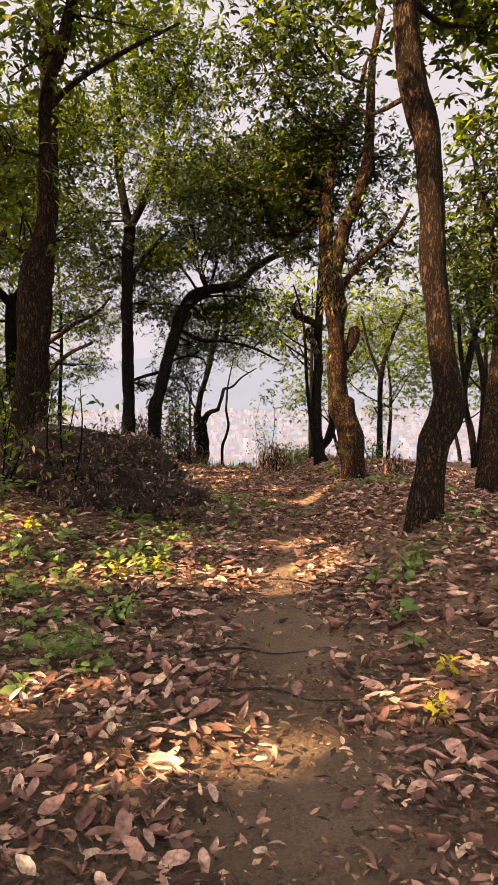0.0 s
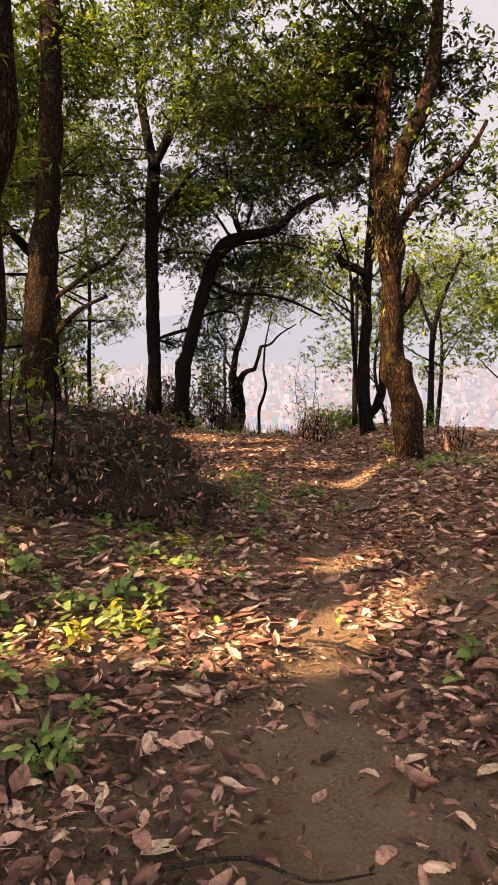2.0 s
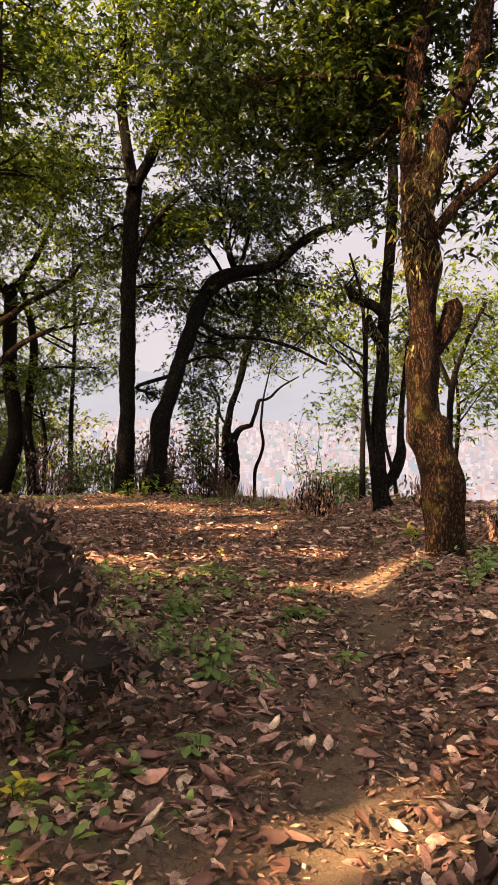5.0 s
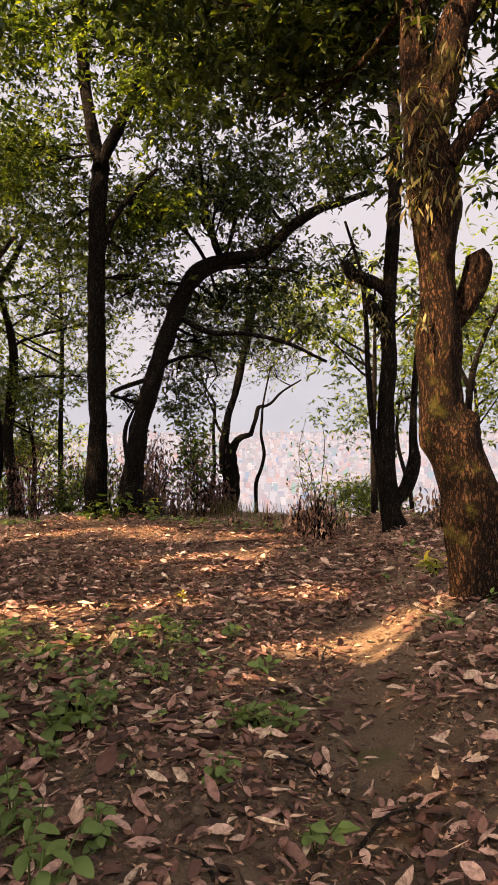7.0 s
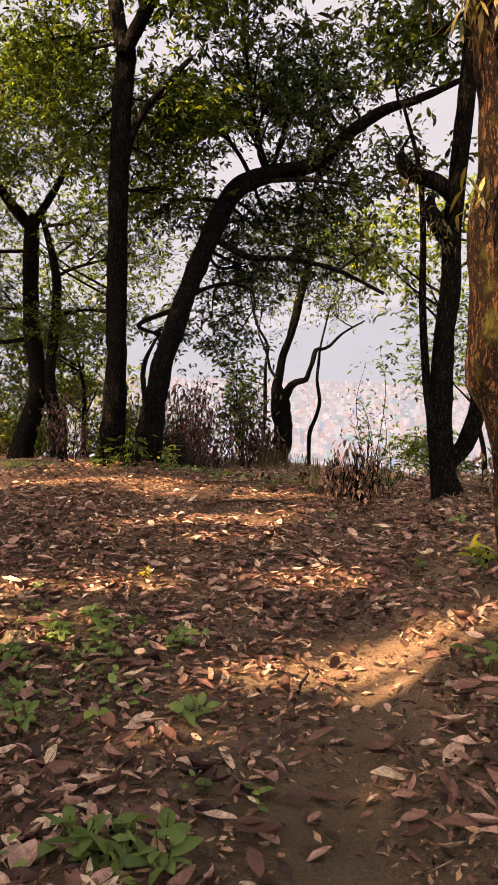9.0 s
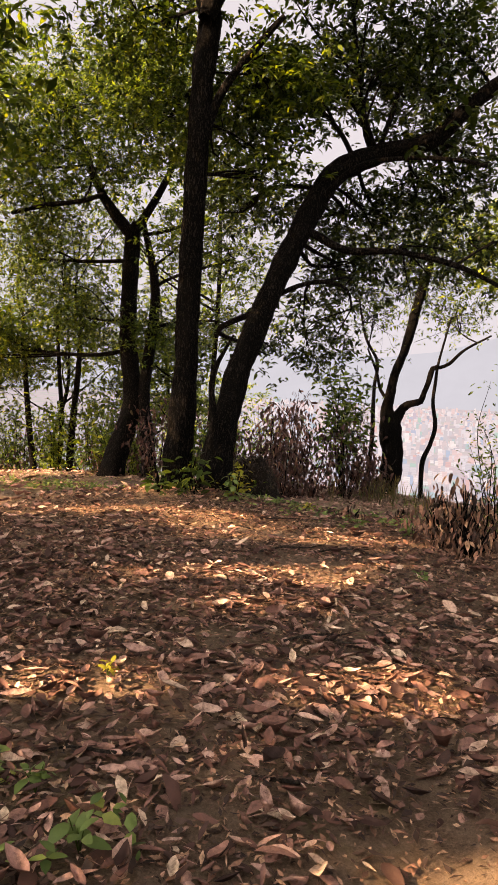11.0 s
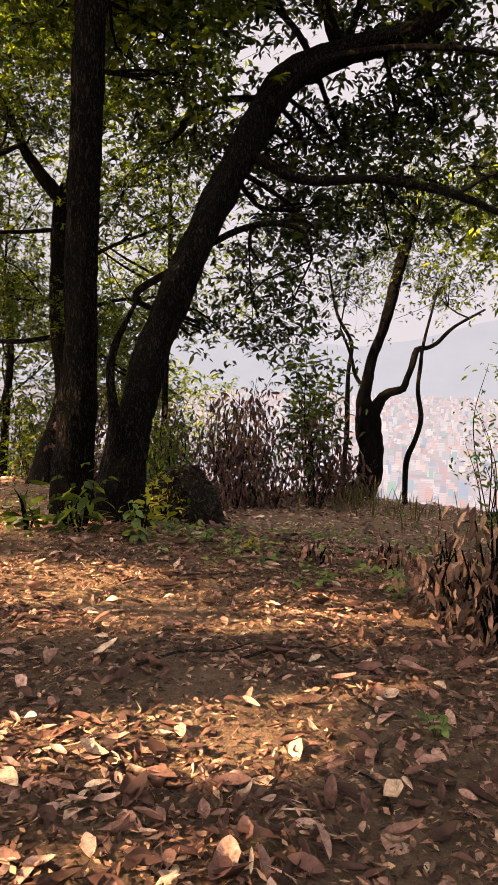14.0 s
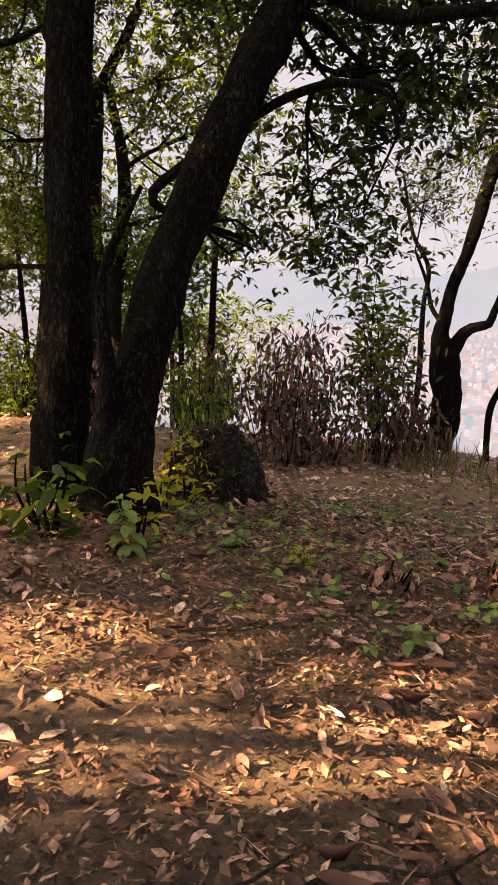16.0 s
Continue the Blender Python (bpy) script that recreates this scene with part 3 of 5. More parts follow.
tree("tree", "stubby silhouette-dark tree with a sideways arm on the brow", [[(-2.22, 30.0, -2.5, 0.24), (-2.12, 30.0, -2.2, 0.248), (-2.07, 30.0, -1.92, 0.28), (-2.09, 30.0, -1.46, 0.265), (-2.16, 30.0, -1.0, 0.265), (-2.21, 30.0, -0.61, 0.25), (-2.3, 30.0, -0.3, 0.16), (-2.23, 30.0, 0.11, 0.128), (-2.13, 30.0, 0.66, 0.116), (-1.94, 30.0, 1.21, 0.104), (-1.78, 30.0, 1.84, 0.125), (-1.63, 30.0, 2.55, 0.12), (-1.44, 30.0, 3.25, 0.1), (-1.27, 30.0, 4.02, 0.06)],
    [(-2.15, 30.0, -0.75, 0.17), (-1.87, 30.0, -0.22, 0.11), (-1.61, 30.0, -0.08, 0.085), (-1.43, 30.0, -0.02, 0.085), (-1.36, 30.0, 0.21, 0.069), (-1.26, 30.0, 0.48, 0.069), (-1.17, 30.0, 0.83, 0.065), (-0.99, 30.0, 0.87, 0.046), (-0.77, 30.0, 0.97, 0.046), (-0.41, 30.0, 1.33, 0.034), (0.2, 30.1, 1.7, 0.022)], [(-2.28, 30.0, -0.05, 0.05), (-2.5, 30.0, 0.25, 0.045), (-2.62, 30.0, 0.7, 0.036), (-2.9, 30.1, 1.3, 0.024)]], [(-1.96, 30.65, 3.14, 1.13, 0.90, 0.90, 75), (-0.72, 30.58, 2.30, 0.85, 0.68, 0.68, 47), (-2.88, 30.59, 2.46, 0.71, 0.57, 0.57, 36), (-0.40, 30.30, 3.69, 1.10, 0.88, 0.88, 73), (-1.46, 30.36, 4.40, 1.10, 0.88, 0.88, 73), (-2.76, 30.32, 3.93, 0.83, 0.66, 0.66, 46)], BARK_BLACK, LEAF_GREEN, 13, 0.2, leaf=0.1, per=36)
tree("sapling", "thin leaning stem with sparse leaves", [[(-2.64, 29.5, -2.36, 0.05), (-2.59, 29.5, -1.66, 0.057), (-2.55, 29.5, -0.98, 0.057), (-2.56, 29.5, -0.32, 0.055), (-2.56, 29.5, 0.33, 0.045), (-2.52, 29.5, 0.96, 0.042), (-2.85, 29.5, 1.59, 0.034), (-3.1, 29.6, 2.6, 0.02)]], [(-2.8, 30.0, 2.0, 1.1, 0.8, 0.9, 18)], BARK_DARK, LEAF_GREEN, 15, 0.06, leaf=0.1, per=24)
tree("sapling", "thin crooked stem with sparse leaves", [[(-1.22, 29.5, -2.6, 0.06), (-1.24, 29.5, -2.2, 0.058), (-1.23, 29.5, -1.53, 0.066), (-1.07, 29.5, -1.08, 0.056), (-0.97, 29.5, -0.6, 0.056), (-1.06, 29.5, -0.03, 0.045), (-1.03, 29.5, 0.49, 0.044), (-0.98, 29.5, 1.0, 0.033), (-0.75, 29.6, 2.1, 0.02)]], [(-0.5, 30.0, 2.4, 1.0, 0.8, 0.8, 16)], BARK_DARK, LEAF_GREEN, 17, 0.06, leaf=0.1, per=24)
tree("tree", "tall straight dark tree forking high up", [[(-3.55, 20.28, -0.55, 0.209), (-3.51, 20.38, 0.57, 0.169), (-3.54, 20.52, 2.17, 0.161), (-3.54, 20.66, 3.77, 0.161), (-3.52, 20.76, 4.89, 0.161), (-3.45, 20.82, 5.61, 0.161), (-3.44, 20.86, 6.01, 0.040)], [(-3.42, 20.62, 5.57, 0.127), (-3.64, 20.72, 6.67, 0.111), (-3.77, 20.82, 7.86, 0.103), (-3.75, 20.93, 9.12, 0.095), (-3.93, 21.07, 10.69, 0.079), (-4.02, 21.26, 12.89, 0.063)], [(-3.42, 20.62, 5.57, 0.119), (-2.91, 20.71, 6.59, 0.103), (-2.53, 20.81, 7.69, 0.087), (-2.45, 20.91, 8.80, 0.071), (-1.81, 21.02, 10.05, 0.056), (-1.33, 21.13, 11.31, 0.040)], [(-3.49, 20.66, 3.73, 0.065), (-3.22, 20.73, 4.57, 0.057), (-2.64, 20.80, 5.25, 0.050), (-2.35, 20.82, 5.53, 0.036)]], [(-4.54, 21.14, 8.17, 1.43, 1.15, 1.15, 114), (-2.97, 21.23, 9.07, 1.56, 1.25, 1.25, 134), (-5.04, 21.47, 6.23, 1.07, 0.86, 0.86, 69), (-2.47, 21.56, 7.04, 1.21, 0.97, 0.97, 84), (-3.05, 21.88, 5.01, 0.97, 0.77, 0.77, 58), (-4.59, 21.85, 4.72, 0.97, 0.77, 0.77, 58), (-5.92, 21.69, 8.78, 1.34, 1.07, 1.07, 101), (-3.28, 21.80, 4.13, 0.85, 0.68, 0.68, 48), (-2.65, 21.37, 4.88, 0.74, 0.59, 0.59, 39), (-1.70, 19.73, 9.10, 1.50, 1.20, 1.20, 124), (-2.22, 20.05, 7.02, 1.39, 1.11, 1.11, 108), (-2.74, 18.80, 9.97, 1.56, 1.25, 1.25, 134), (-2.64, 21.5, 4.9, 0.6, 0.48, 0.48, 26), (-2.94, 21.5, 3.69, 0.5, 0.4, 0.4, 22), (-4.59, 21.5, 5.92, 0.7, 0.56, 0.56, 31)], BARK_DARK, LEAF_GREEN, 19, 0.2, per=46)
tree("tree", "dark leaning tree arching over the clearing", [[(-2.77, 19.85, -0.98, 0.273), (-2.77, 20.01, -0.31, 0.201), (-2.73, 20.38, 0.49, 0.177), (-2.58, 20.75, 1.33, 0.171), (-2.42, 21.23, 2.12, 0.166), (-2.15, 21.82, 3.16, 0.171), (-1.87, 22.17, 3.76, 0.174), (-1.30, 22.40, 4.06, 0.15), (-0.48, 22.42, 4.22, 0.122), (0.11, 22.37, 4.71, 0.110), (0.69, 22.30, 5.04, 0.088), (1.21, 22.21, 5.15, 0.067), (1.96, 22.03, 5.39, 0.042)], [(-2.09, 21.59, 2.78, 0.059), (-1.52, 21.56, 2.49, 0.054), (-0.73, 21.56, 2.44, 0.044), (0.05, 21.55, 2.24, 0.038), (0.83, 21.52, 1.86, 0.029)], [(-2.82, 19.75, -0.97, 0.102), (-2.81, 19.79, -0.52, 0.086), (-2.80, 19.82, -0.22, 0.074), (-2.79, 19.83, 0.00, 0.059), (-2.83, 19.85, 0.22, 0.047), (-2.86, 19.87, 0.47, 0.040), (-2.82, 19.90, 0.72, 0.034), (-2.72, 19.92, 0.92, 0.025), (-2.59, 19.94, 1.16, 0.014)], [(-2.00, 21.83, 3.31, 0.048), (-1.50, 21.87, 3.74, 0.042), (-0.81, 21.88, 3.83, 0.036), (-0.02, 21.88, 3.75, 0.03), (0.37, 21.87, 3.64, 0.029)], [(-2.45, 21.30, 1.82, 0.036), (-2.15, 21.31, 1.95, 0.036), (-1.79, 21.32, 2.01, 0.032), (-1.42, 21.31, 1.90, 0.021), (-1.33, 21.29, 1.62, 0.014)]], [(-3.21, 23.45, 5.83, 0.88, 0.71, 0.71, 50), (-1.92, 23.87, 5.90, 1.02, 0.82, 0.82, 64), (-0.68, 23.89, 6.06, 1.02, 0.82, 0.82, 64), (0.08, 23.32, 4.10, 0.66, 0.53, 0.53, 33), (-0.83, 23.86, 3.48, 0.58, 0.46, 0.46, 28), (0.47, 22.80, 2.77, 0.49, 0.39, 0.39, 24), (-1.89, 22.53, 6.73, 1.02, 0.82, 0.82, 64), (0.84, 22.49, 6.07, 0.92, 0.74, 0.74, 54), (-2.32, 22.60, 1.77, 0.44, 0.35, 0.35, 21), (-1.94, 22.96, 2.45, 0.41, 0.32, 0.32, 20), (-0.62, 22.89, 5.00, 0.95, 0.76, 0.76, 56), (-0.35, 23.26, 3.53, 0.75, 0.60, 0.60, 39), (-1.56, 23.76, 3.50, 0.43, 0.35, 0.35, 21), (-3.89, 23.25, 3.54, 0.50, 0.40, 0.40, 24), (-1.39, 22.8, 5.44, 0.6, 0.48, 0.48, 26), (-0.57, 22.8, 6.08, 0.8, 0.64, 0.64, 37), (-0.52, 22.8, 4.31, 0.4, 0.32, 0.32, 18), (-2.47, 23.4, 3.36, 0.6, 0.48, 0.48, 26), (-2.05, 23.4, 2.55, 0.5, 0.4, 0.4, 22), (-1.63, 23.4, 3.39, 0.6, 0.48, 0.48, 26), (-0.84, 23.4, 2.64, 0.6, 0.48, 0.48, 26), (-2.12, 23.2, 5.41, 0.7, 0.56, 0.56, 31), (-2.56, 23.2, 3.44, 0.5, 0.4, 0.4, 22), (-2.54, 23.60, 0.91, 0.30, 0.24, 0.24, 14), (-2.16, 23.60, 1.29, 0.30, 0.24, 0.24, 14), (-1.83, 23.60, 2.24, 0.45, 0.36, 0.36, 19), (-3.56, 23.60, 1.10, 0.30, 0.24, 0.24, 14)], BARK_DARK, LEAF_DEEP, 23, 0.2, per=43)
tree("tree", "rough winding brown tree beside the earth mound", [[(-2.61, 7.95, 0.06, 0.198), (-2.57, 7.95, 0.44, 0.171), (-2.55, 7.95, 0.76, 0.149), (-2.54, 7.95, 1.14, 0.134), (-2.48, 7.95, 1.58, 0.134), (-2.46, 7.95, 1.89, 0.132), (-2.45, 7.95, 2.25, 0.119), (-2.42, 7.95, 2.63, 0.103), (-2.30, 7.95, 2.92, 0.092), (-2.22, 7.95, 3.28, 0.082), (-2.21, 7.95, 3.64, 0.071), (-2.21, 7.95, 4.00, 0.063), (-2.20, 7.95, 4.34, 0.062), (-2.14, 7.95, 4.62, 0.059), (-2.03, 7.95, 4.89, 0.061), (-1.94, 7.95, 5.20, 0.061), (-1.87, 7.95, 5.49, 0.058), (-1.80, 7.95, 6.09, 0.052), (-1.77, 7.95, 7.09, 0.041)], [(-2.20, 7.95, 4.28, 0.036), (-2.01, 7.95, 4.48, 0.033), (-1.77, 7.95, 4.66, 0.026), (-1.40, 7.95, 4.87, 0.026), (-1.10, 7.95, 5.02, 0.020), (-0.74, 7.95, 5.19, 0.014)]], [(-2.35, 8.13, 4.99, 0.55, 0.44, 0.44, 27), (-1.80, 8.15, 5.29, 0.55, 0.44, 0.44, 27), (-2.67, 8.03, 3.96, 0.31, 0.25, 0.25, 16), (-1.53, 8.42, 6.01, 0.82, 0.66, 0.66, 45), (-2.88, 8.56, 3.10, 0.27, 0.21, 0.21, 15)], BARK_BROWN, LEAF_BRIGHT, 29, 0.14, per=26)
tree("tree", "thick upright brown tree with peeling bark", [[(-4.43, 14.17, -0.40, 0.381), (-4.39, 14.26, 0.63, 0.307), (-4.34, 14.35, 1.64, 0.265), (-4.23, 14.46, 2.85, 0.233), (-4.10, 14.57, 4.14, 0.202), (-4.03, 14.70, 5.61, 0.181), (-4.03, 14.83, 7.07, 0.160), (-4.09, 14.99, 8.99, 0.129)], [(-4.47, 15.60, 2.12, 0.054), (-3.87, 15.64, 2.54, 0.043), (-3.32, 15.66, 2.85, 0.032), (-3.05, 15.69, 3.15, 0.021)], [(-4.54, 15.53, 1.38, 0.054), (-3.99, 15.58, 1.91, 0.043), (-3.44, 15.60, 2.17, 0.032)]], [(-3.58, 15.29, 6.66, 0.91, 0.73, 0.73, 53), (-4.83, 15.27, 4.12, 0.72, 0.57, 0.57, 37), (-3.64, 15.49, 4.34, 0.63, 0.50, 0.50, 31), (-3.86, 15.42, 5.78, 0.82, 0.66, 0.66, 45), (-3.73, 15.96, 2.77, 0.37, 0.30, 0.30, 18), (-4.98, 15.45, 6.20, 1.03, 0.82, 0.82, 64)], BARK_BROWN, LEAF_GREEN, 31, 0.2, per=32)
tree("tree", "dark crooked tree with forked top", [[(-10.08, 28.97, -3.12, 0.388), (-9.97, 29.07, -2.02, 0.341), (-9.53, 29.20, -0.46, 0.276), (-9.79, 29.36, 1.37, 0.246), (-9.85, 29.52, 3.20, 0.230), (-9.84, 29.62, 4.34, 0.214), (-9.83, 29.66, 4.79, 0.046)], [(-9.84, 29.62, 4.34, 0.184), (-10.51, 29.68, 5.06, 0.155), (-11.01, 29.74, 5.71, 0.125), (-11.64, 29.84, 6.85, 0.095), (-12.52, 29.98, 8.52, 0.064)], [(-9.84, 29.62, 4.34, 0.169), (-9.52, 29.67, 4.85, 0.122), (-8.89, 29.76, 5.86, 0.090), (-8.31, 29.88, 7.27, 0.059)], [(-12.25, 27.33, 4.66, 0.057), (-11.20, 27.35, 4.81, 0.063), (-10.03, 27.36, 4.87, 0.062), (-9.39, 27.38, 5.02, 0.054)]], [(-12.47, 29.67, 8.40, 2.21, 1.77, 1.77, 256), (-9.91, 29.67, 8.39, 1.69, 1.35, 1.35, 155), (-13.58, 30.27, 3.89, 1.52, 1.22, 1.22, 127), (-11.64, 30.12, 2.04, 1.38, 1.10, 1.10, 107), (-10.30, 29.48, 6.19, 1.04, 0.83, 0.83, 66), (-13.32, 29.49, 6.44, 1.56, 1.25, 1.25, 134), (-14.24, 30.02, 1.02, 1.10, 0.88, 0.88, 73), (-9.17, 28.69, 8.55, 1.95, 1.56, 1.56, 201), (-7.93, 28.50, 6.34, 1.05, 0.84, 0.84, 66), (-7.92, 27.62, 7.81, 1.41, 1.13, 1.13, 111), (-11.01, 28.0, 7.63, 1.2, 0.96, 0.96, 69), (-11.73, 28.0, 4.92, 1.0, 0.8, 0.8, 52), (-10.16, 28.0, 6.05, 0.9, 0.72, 0.72, 44), (-12.26, 28.0, 6.8, 1.0, 0.8, 0.8, 52)], BARK_DARK, LEAF_GREEN, 37)
tree("tree", "dark slim tree in the thicket", [[(-8.83, 29.02, -2.62, 0.227), (-8.98, 29.13, -1.34, 0.197), (-9.16, 29.23, -0.14, 0.167), (-8.99, 29.42, 1.98, 0.151), (-9.06, 29.52, 3.18, 0.121), (-9.51, 29.66, 4.70, 0.076)]], [(-6.05, 28.25, 3.45, 0.98, 0.78, 0.78, 59), (-6.46, 28.42, 5.32, 1.22, 0.98, 0.98, 86), (-7.43, 28.30, 4.05, 0.86, 0.68, 0.68, 48), (-6.39, 28.11, 1.87, 0.61, 0.49, 0.49, 30), (-8.65, 29.10, 1.72, 0.95, 0.76, 0.76, 56)], BARK_DARK, LEAF_GREEN, 41)
tree("tree", "dark leafy tree on the far bank of the path", [[(3.31, 9.92, 0.00, 0.174), (3.33, 9.98, 0.71, 0.111), (3.39, 10.05, 1.50, 0.079), (3.46, 10.12, 2.28, 0.063), (3.36, 10.21, 3.30, 0.047), (3.19, 10.28, 4.08, 0.031)]], [(3.19, 10.21, 3.30, 0.67, 0.54, 0.54, 34), (3.43, 10.28, 4.08, 0.63, 0.51, 0.51, 31), (3.32, 10.76, 5.00, 0.41, 0.33, 0.33, 20), (3.58, 10.13, 2.44, 0.47, 0.38, 0.38, 23)], BARK_BROWN, LEAF_DEEP, 45)
for k, (l, s) in enumerate((([[(-13.42, 31.64, -3.41, 0.129), (-13.39, 31.81, -1.47, 0.111), (-13.28, 31.97, 0.37, 0.092), (-13.29, 32.13, 2.19, 0.064)]], 43), ([[(-14.84, 31.63, -3.54, 0.113), (-15.20, 31.80, -1.58, 0.104), (-15.49, 31.96, 0.31, 0.086), (-15.68, 32.12, 2.20, 0.067)]], 47), ([[(-13.93, 31.64, -3.46, 0.093), (-13.83, 31.81, -1.50, 0.084), (-14.06, 31.97, 0.34, 0.074), (-14.29, 32.13, 2.19, 0.056)]], 53))):
    b = l[0][-1]
    tree("sapling", "thin grey stem in the far thicket", l, [(b[0], b[1], b[2] + 0.6, 1.7, 1.3, 1.5, 60), (b[0], b[1], b[2] + 3, 2.0, 1.3, 1.5, 60)], BARK_DARK, LEAF_BRIGHT, s, 0.06)


def tufts(thing, spots, seed):
    """Hanging tufts of long pale leaves that grow on old bark, one part a tuft."""
    rng = np.random.default_rng(seed)
    for x, y, z, r, n in spots:
        pos = np.array([x, y, z]) - np.array(thing.location) + rng.normal(size=(n * 2, 3)) * r
        n = len(pos)
        ln = rng.uniform(0.06, 0.15, n)
        me = leaves_mesh("leaf_tuft", pos, rng.uniform(0, 6.28, n), rng.normal(-0.8, 0.4, n), rng.normal(0, 0.5, n), ln, ln * 0.2, LEAF_TUFT)
        tagged(child("leaf_tuft", me, thing, "hanging tuft of narrow yellow-green leaves"), kind="stuff")


# trees added out of view, left of and behind the walk, to shade the floor
def wood_tree(x, y, h, r, seed, n=200, leaf=0.27, material=None):
    z = G(x, y) - 0.1
    rng = np.random.default_rng(seed)
    a = rng.normal(size=(3, 2)) * 0.25
    trunk = [(x, y, z, r), (x + a[0, 0], y + a[0, 1], z + h * 0.3, r * 0.8), (x + a[1, 0], y + a[1, 1], z + h * 0.6, r * 0.6), (x + a[2, 0], y + a[2, 1], z + h * 0.95, r * 0.2)]
    limbs, blobs = [trunk], []
    for k in range(5):
        t = rng.uniform(0, 6.28)
        q = rng.uniform(0.4, 0.75) * h
        e = (x + math.cos(t) * h * 0.26, y + math.sin(t) * h * 0.26, z + q + h * 0.2)
        limbs.append([(x + a[1, 0] * q / h * 1.4, y + a[1, 1] * q / h * 1.4, z + q, r * 0.4), ((x + e[0]) / 2, (y + e[1]) / 2, z + q + h * 0.08, r * 0.25), (*e, r * 0.08)])
        blobs.append((*e, h * 0.2, h * 0.2, h * 0.15, n // 6))
    blobs.append((x, y, z + h * 0.92, h * 0.2, h * 0.2, h * 0.13, n // 6))
    return tree("tree", "leafy dark-barked tree added to the surrounding wood", limbs, blobs, BARK_DARK, material or LEAF_GREEN, seed, 0.1, leaf=leaf, spread=0.45, per=30, plain=True, coarse=True)


SHADE_TREES = [(-8.5, 16.0, 9.0), (-12.0, 19.5, 10.0), (-15.5, 21.5, 11.0), (-18.5, 20.0, 11.0), (-16.0, 17.8, 11.0), (-13.0, 24.5, 11.0), (-8.5, -1.5, 9.0), (-13.5, -6.0, 12.0), (-14.0, 8.0, 11.0), (-5.2, 0.9, 8.5), (-9.8, 6.6, 9.5), (-6.5, 4.8, 8.0), (-7.5, 7.5, 9.5), (-8.0, 12.0, 10.0), (-5.0, -3.5, 9.0), (-7.2, -3.6, 9.5), (-4.4, -1.2, 7.5), (-10.5, 4.0, 11.0), (-12.0, 10.0, 11.5), (-11.0, -2.0, 11.5), (-7.0, -8.0, 11.0), (-2.5, -5.5, 9.0), (-1.0, -10.0, 10.5), (3.5, -4.0, 9.0), (5.5, 3.0, 8.5), (6.5, 9.0, 8.5), (-15.0, 4.4, 13.0), (-14.0, 15.0, 12.0), (-10.0, 18.0, 10.0)]
for k, (x, y, h) in enumerate(SHADE_TREES):
    wood_tree(x, y, h, 0.16, 200 + k, 270)


# ---- earth mound ----
def dome(name, label, x, y, rx, ry, h, material, seed, rough=0.25, category="mound"):
    z = G(x, y) - 0.15
    n, m = 64, 32
    verts, faces = [], []
    for j in range(m + 1):
        th = (1 - j / m) * 1.62
        for i in range(n):
            a = 6.28318 * i / n
            d = Vector((math.cos(a) * math.sin(th), math.sin(a) * math.sin(th), math.cos(th)))
            k = 1 + rough * (noise.noise(d * 1.6 + Vector((seed, 0, 0))) + 0.5 * noise.noise(d * 4.2) + 0.35 * noise.noise(d * 9) + 0.2 * noise.noise(d * 19))
            verts.append((d.x * rx * k, d.y * ry * k, d.z * h * k))
    for j in range(m):
        for i in range(n):
            faces.append((j * n + i, j * n + (i + 1) % n, (j + 1) * n + (i + 1) % n, (j + 1) * n + i))
    ob = new(name, smooth(mesh_from(name, verts, faces, material)))
    ob.location = (x, y, z)
    return tagged(ob, label, category)


tufts(oak, [(1.36, 12.95, 2.95, 0.11, 46), (1.5, 12.9, 2.75, 0.12, 40), (1.42, 12.95, 3.2, 0.12, 44), (1.32, 13.0, 2.7, 0.09, 30), (1.4, 12.98, 3.5, 0.1, 30), (1.4, 12.95, 1.75, 0.07, 16), (1.62, 12.95, 3.75, 0.09, 20), (1.38, 13.1, 4.2, 0.1, 20)], 71)
tufts(snag, [(1.15, 17.15, 2.8, 0.09, 26), (1.36, 17.05, 2.3, 0.1, 26), (1.5, 17.1, 2.1, 0.08, 18)], 73)

BACK = [(2.6, 31, 8.5), (7.2, 23, 11), (4.6, 37, 9), (-16, 30, 6), (-13, 36, 7), (-19, 33, 7), (-21, 28, 8), (-10.5, 34.5, 6), (-24, 34, 9), (-15.5, 27.5, 12), (-9.2, 34, 13), (8.5, 26, 9), (6.5, 35, 9), (-14, 40, 13), (3.2, 42, 5.5), (9.5, 33, 8), (12.5, 27, 8), (-17, 36, 9), (-20, 30, 9), (-17, 26, 9), (-23, 38, 10), (-14.5, 45, 10), (11, 20, 8), (14, 40, 7), (-26, 31, 11)]
for k, (x, y, h) in enumerate(BACK):
    wood_tree(x, y, h, 0.12, 300 + k, 170, 0.23, LEAF_BRIGHT if k % 3 == 0 else None)

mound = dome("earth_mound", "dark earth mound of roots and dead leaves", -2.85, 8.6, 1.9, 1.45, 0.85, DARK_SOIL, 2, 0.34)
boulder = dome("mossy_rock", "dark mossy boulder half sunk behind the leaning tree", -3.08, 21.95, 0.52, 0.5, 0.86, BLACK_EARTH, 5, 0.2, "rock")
dome("rock", "small pale angular stone among dead leaves", -0.96, 12.46, 0.13, 0.11, 0.27, STONE, 9, 0.16, "rock")


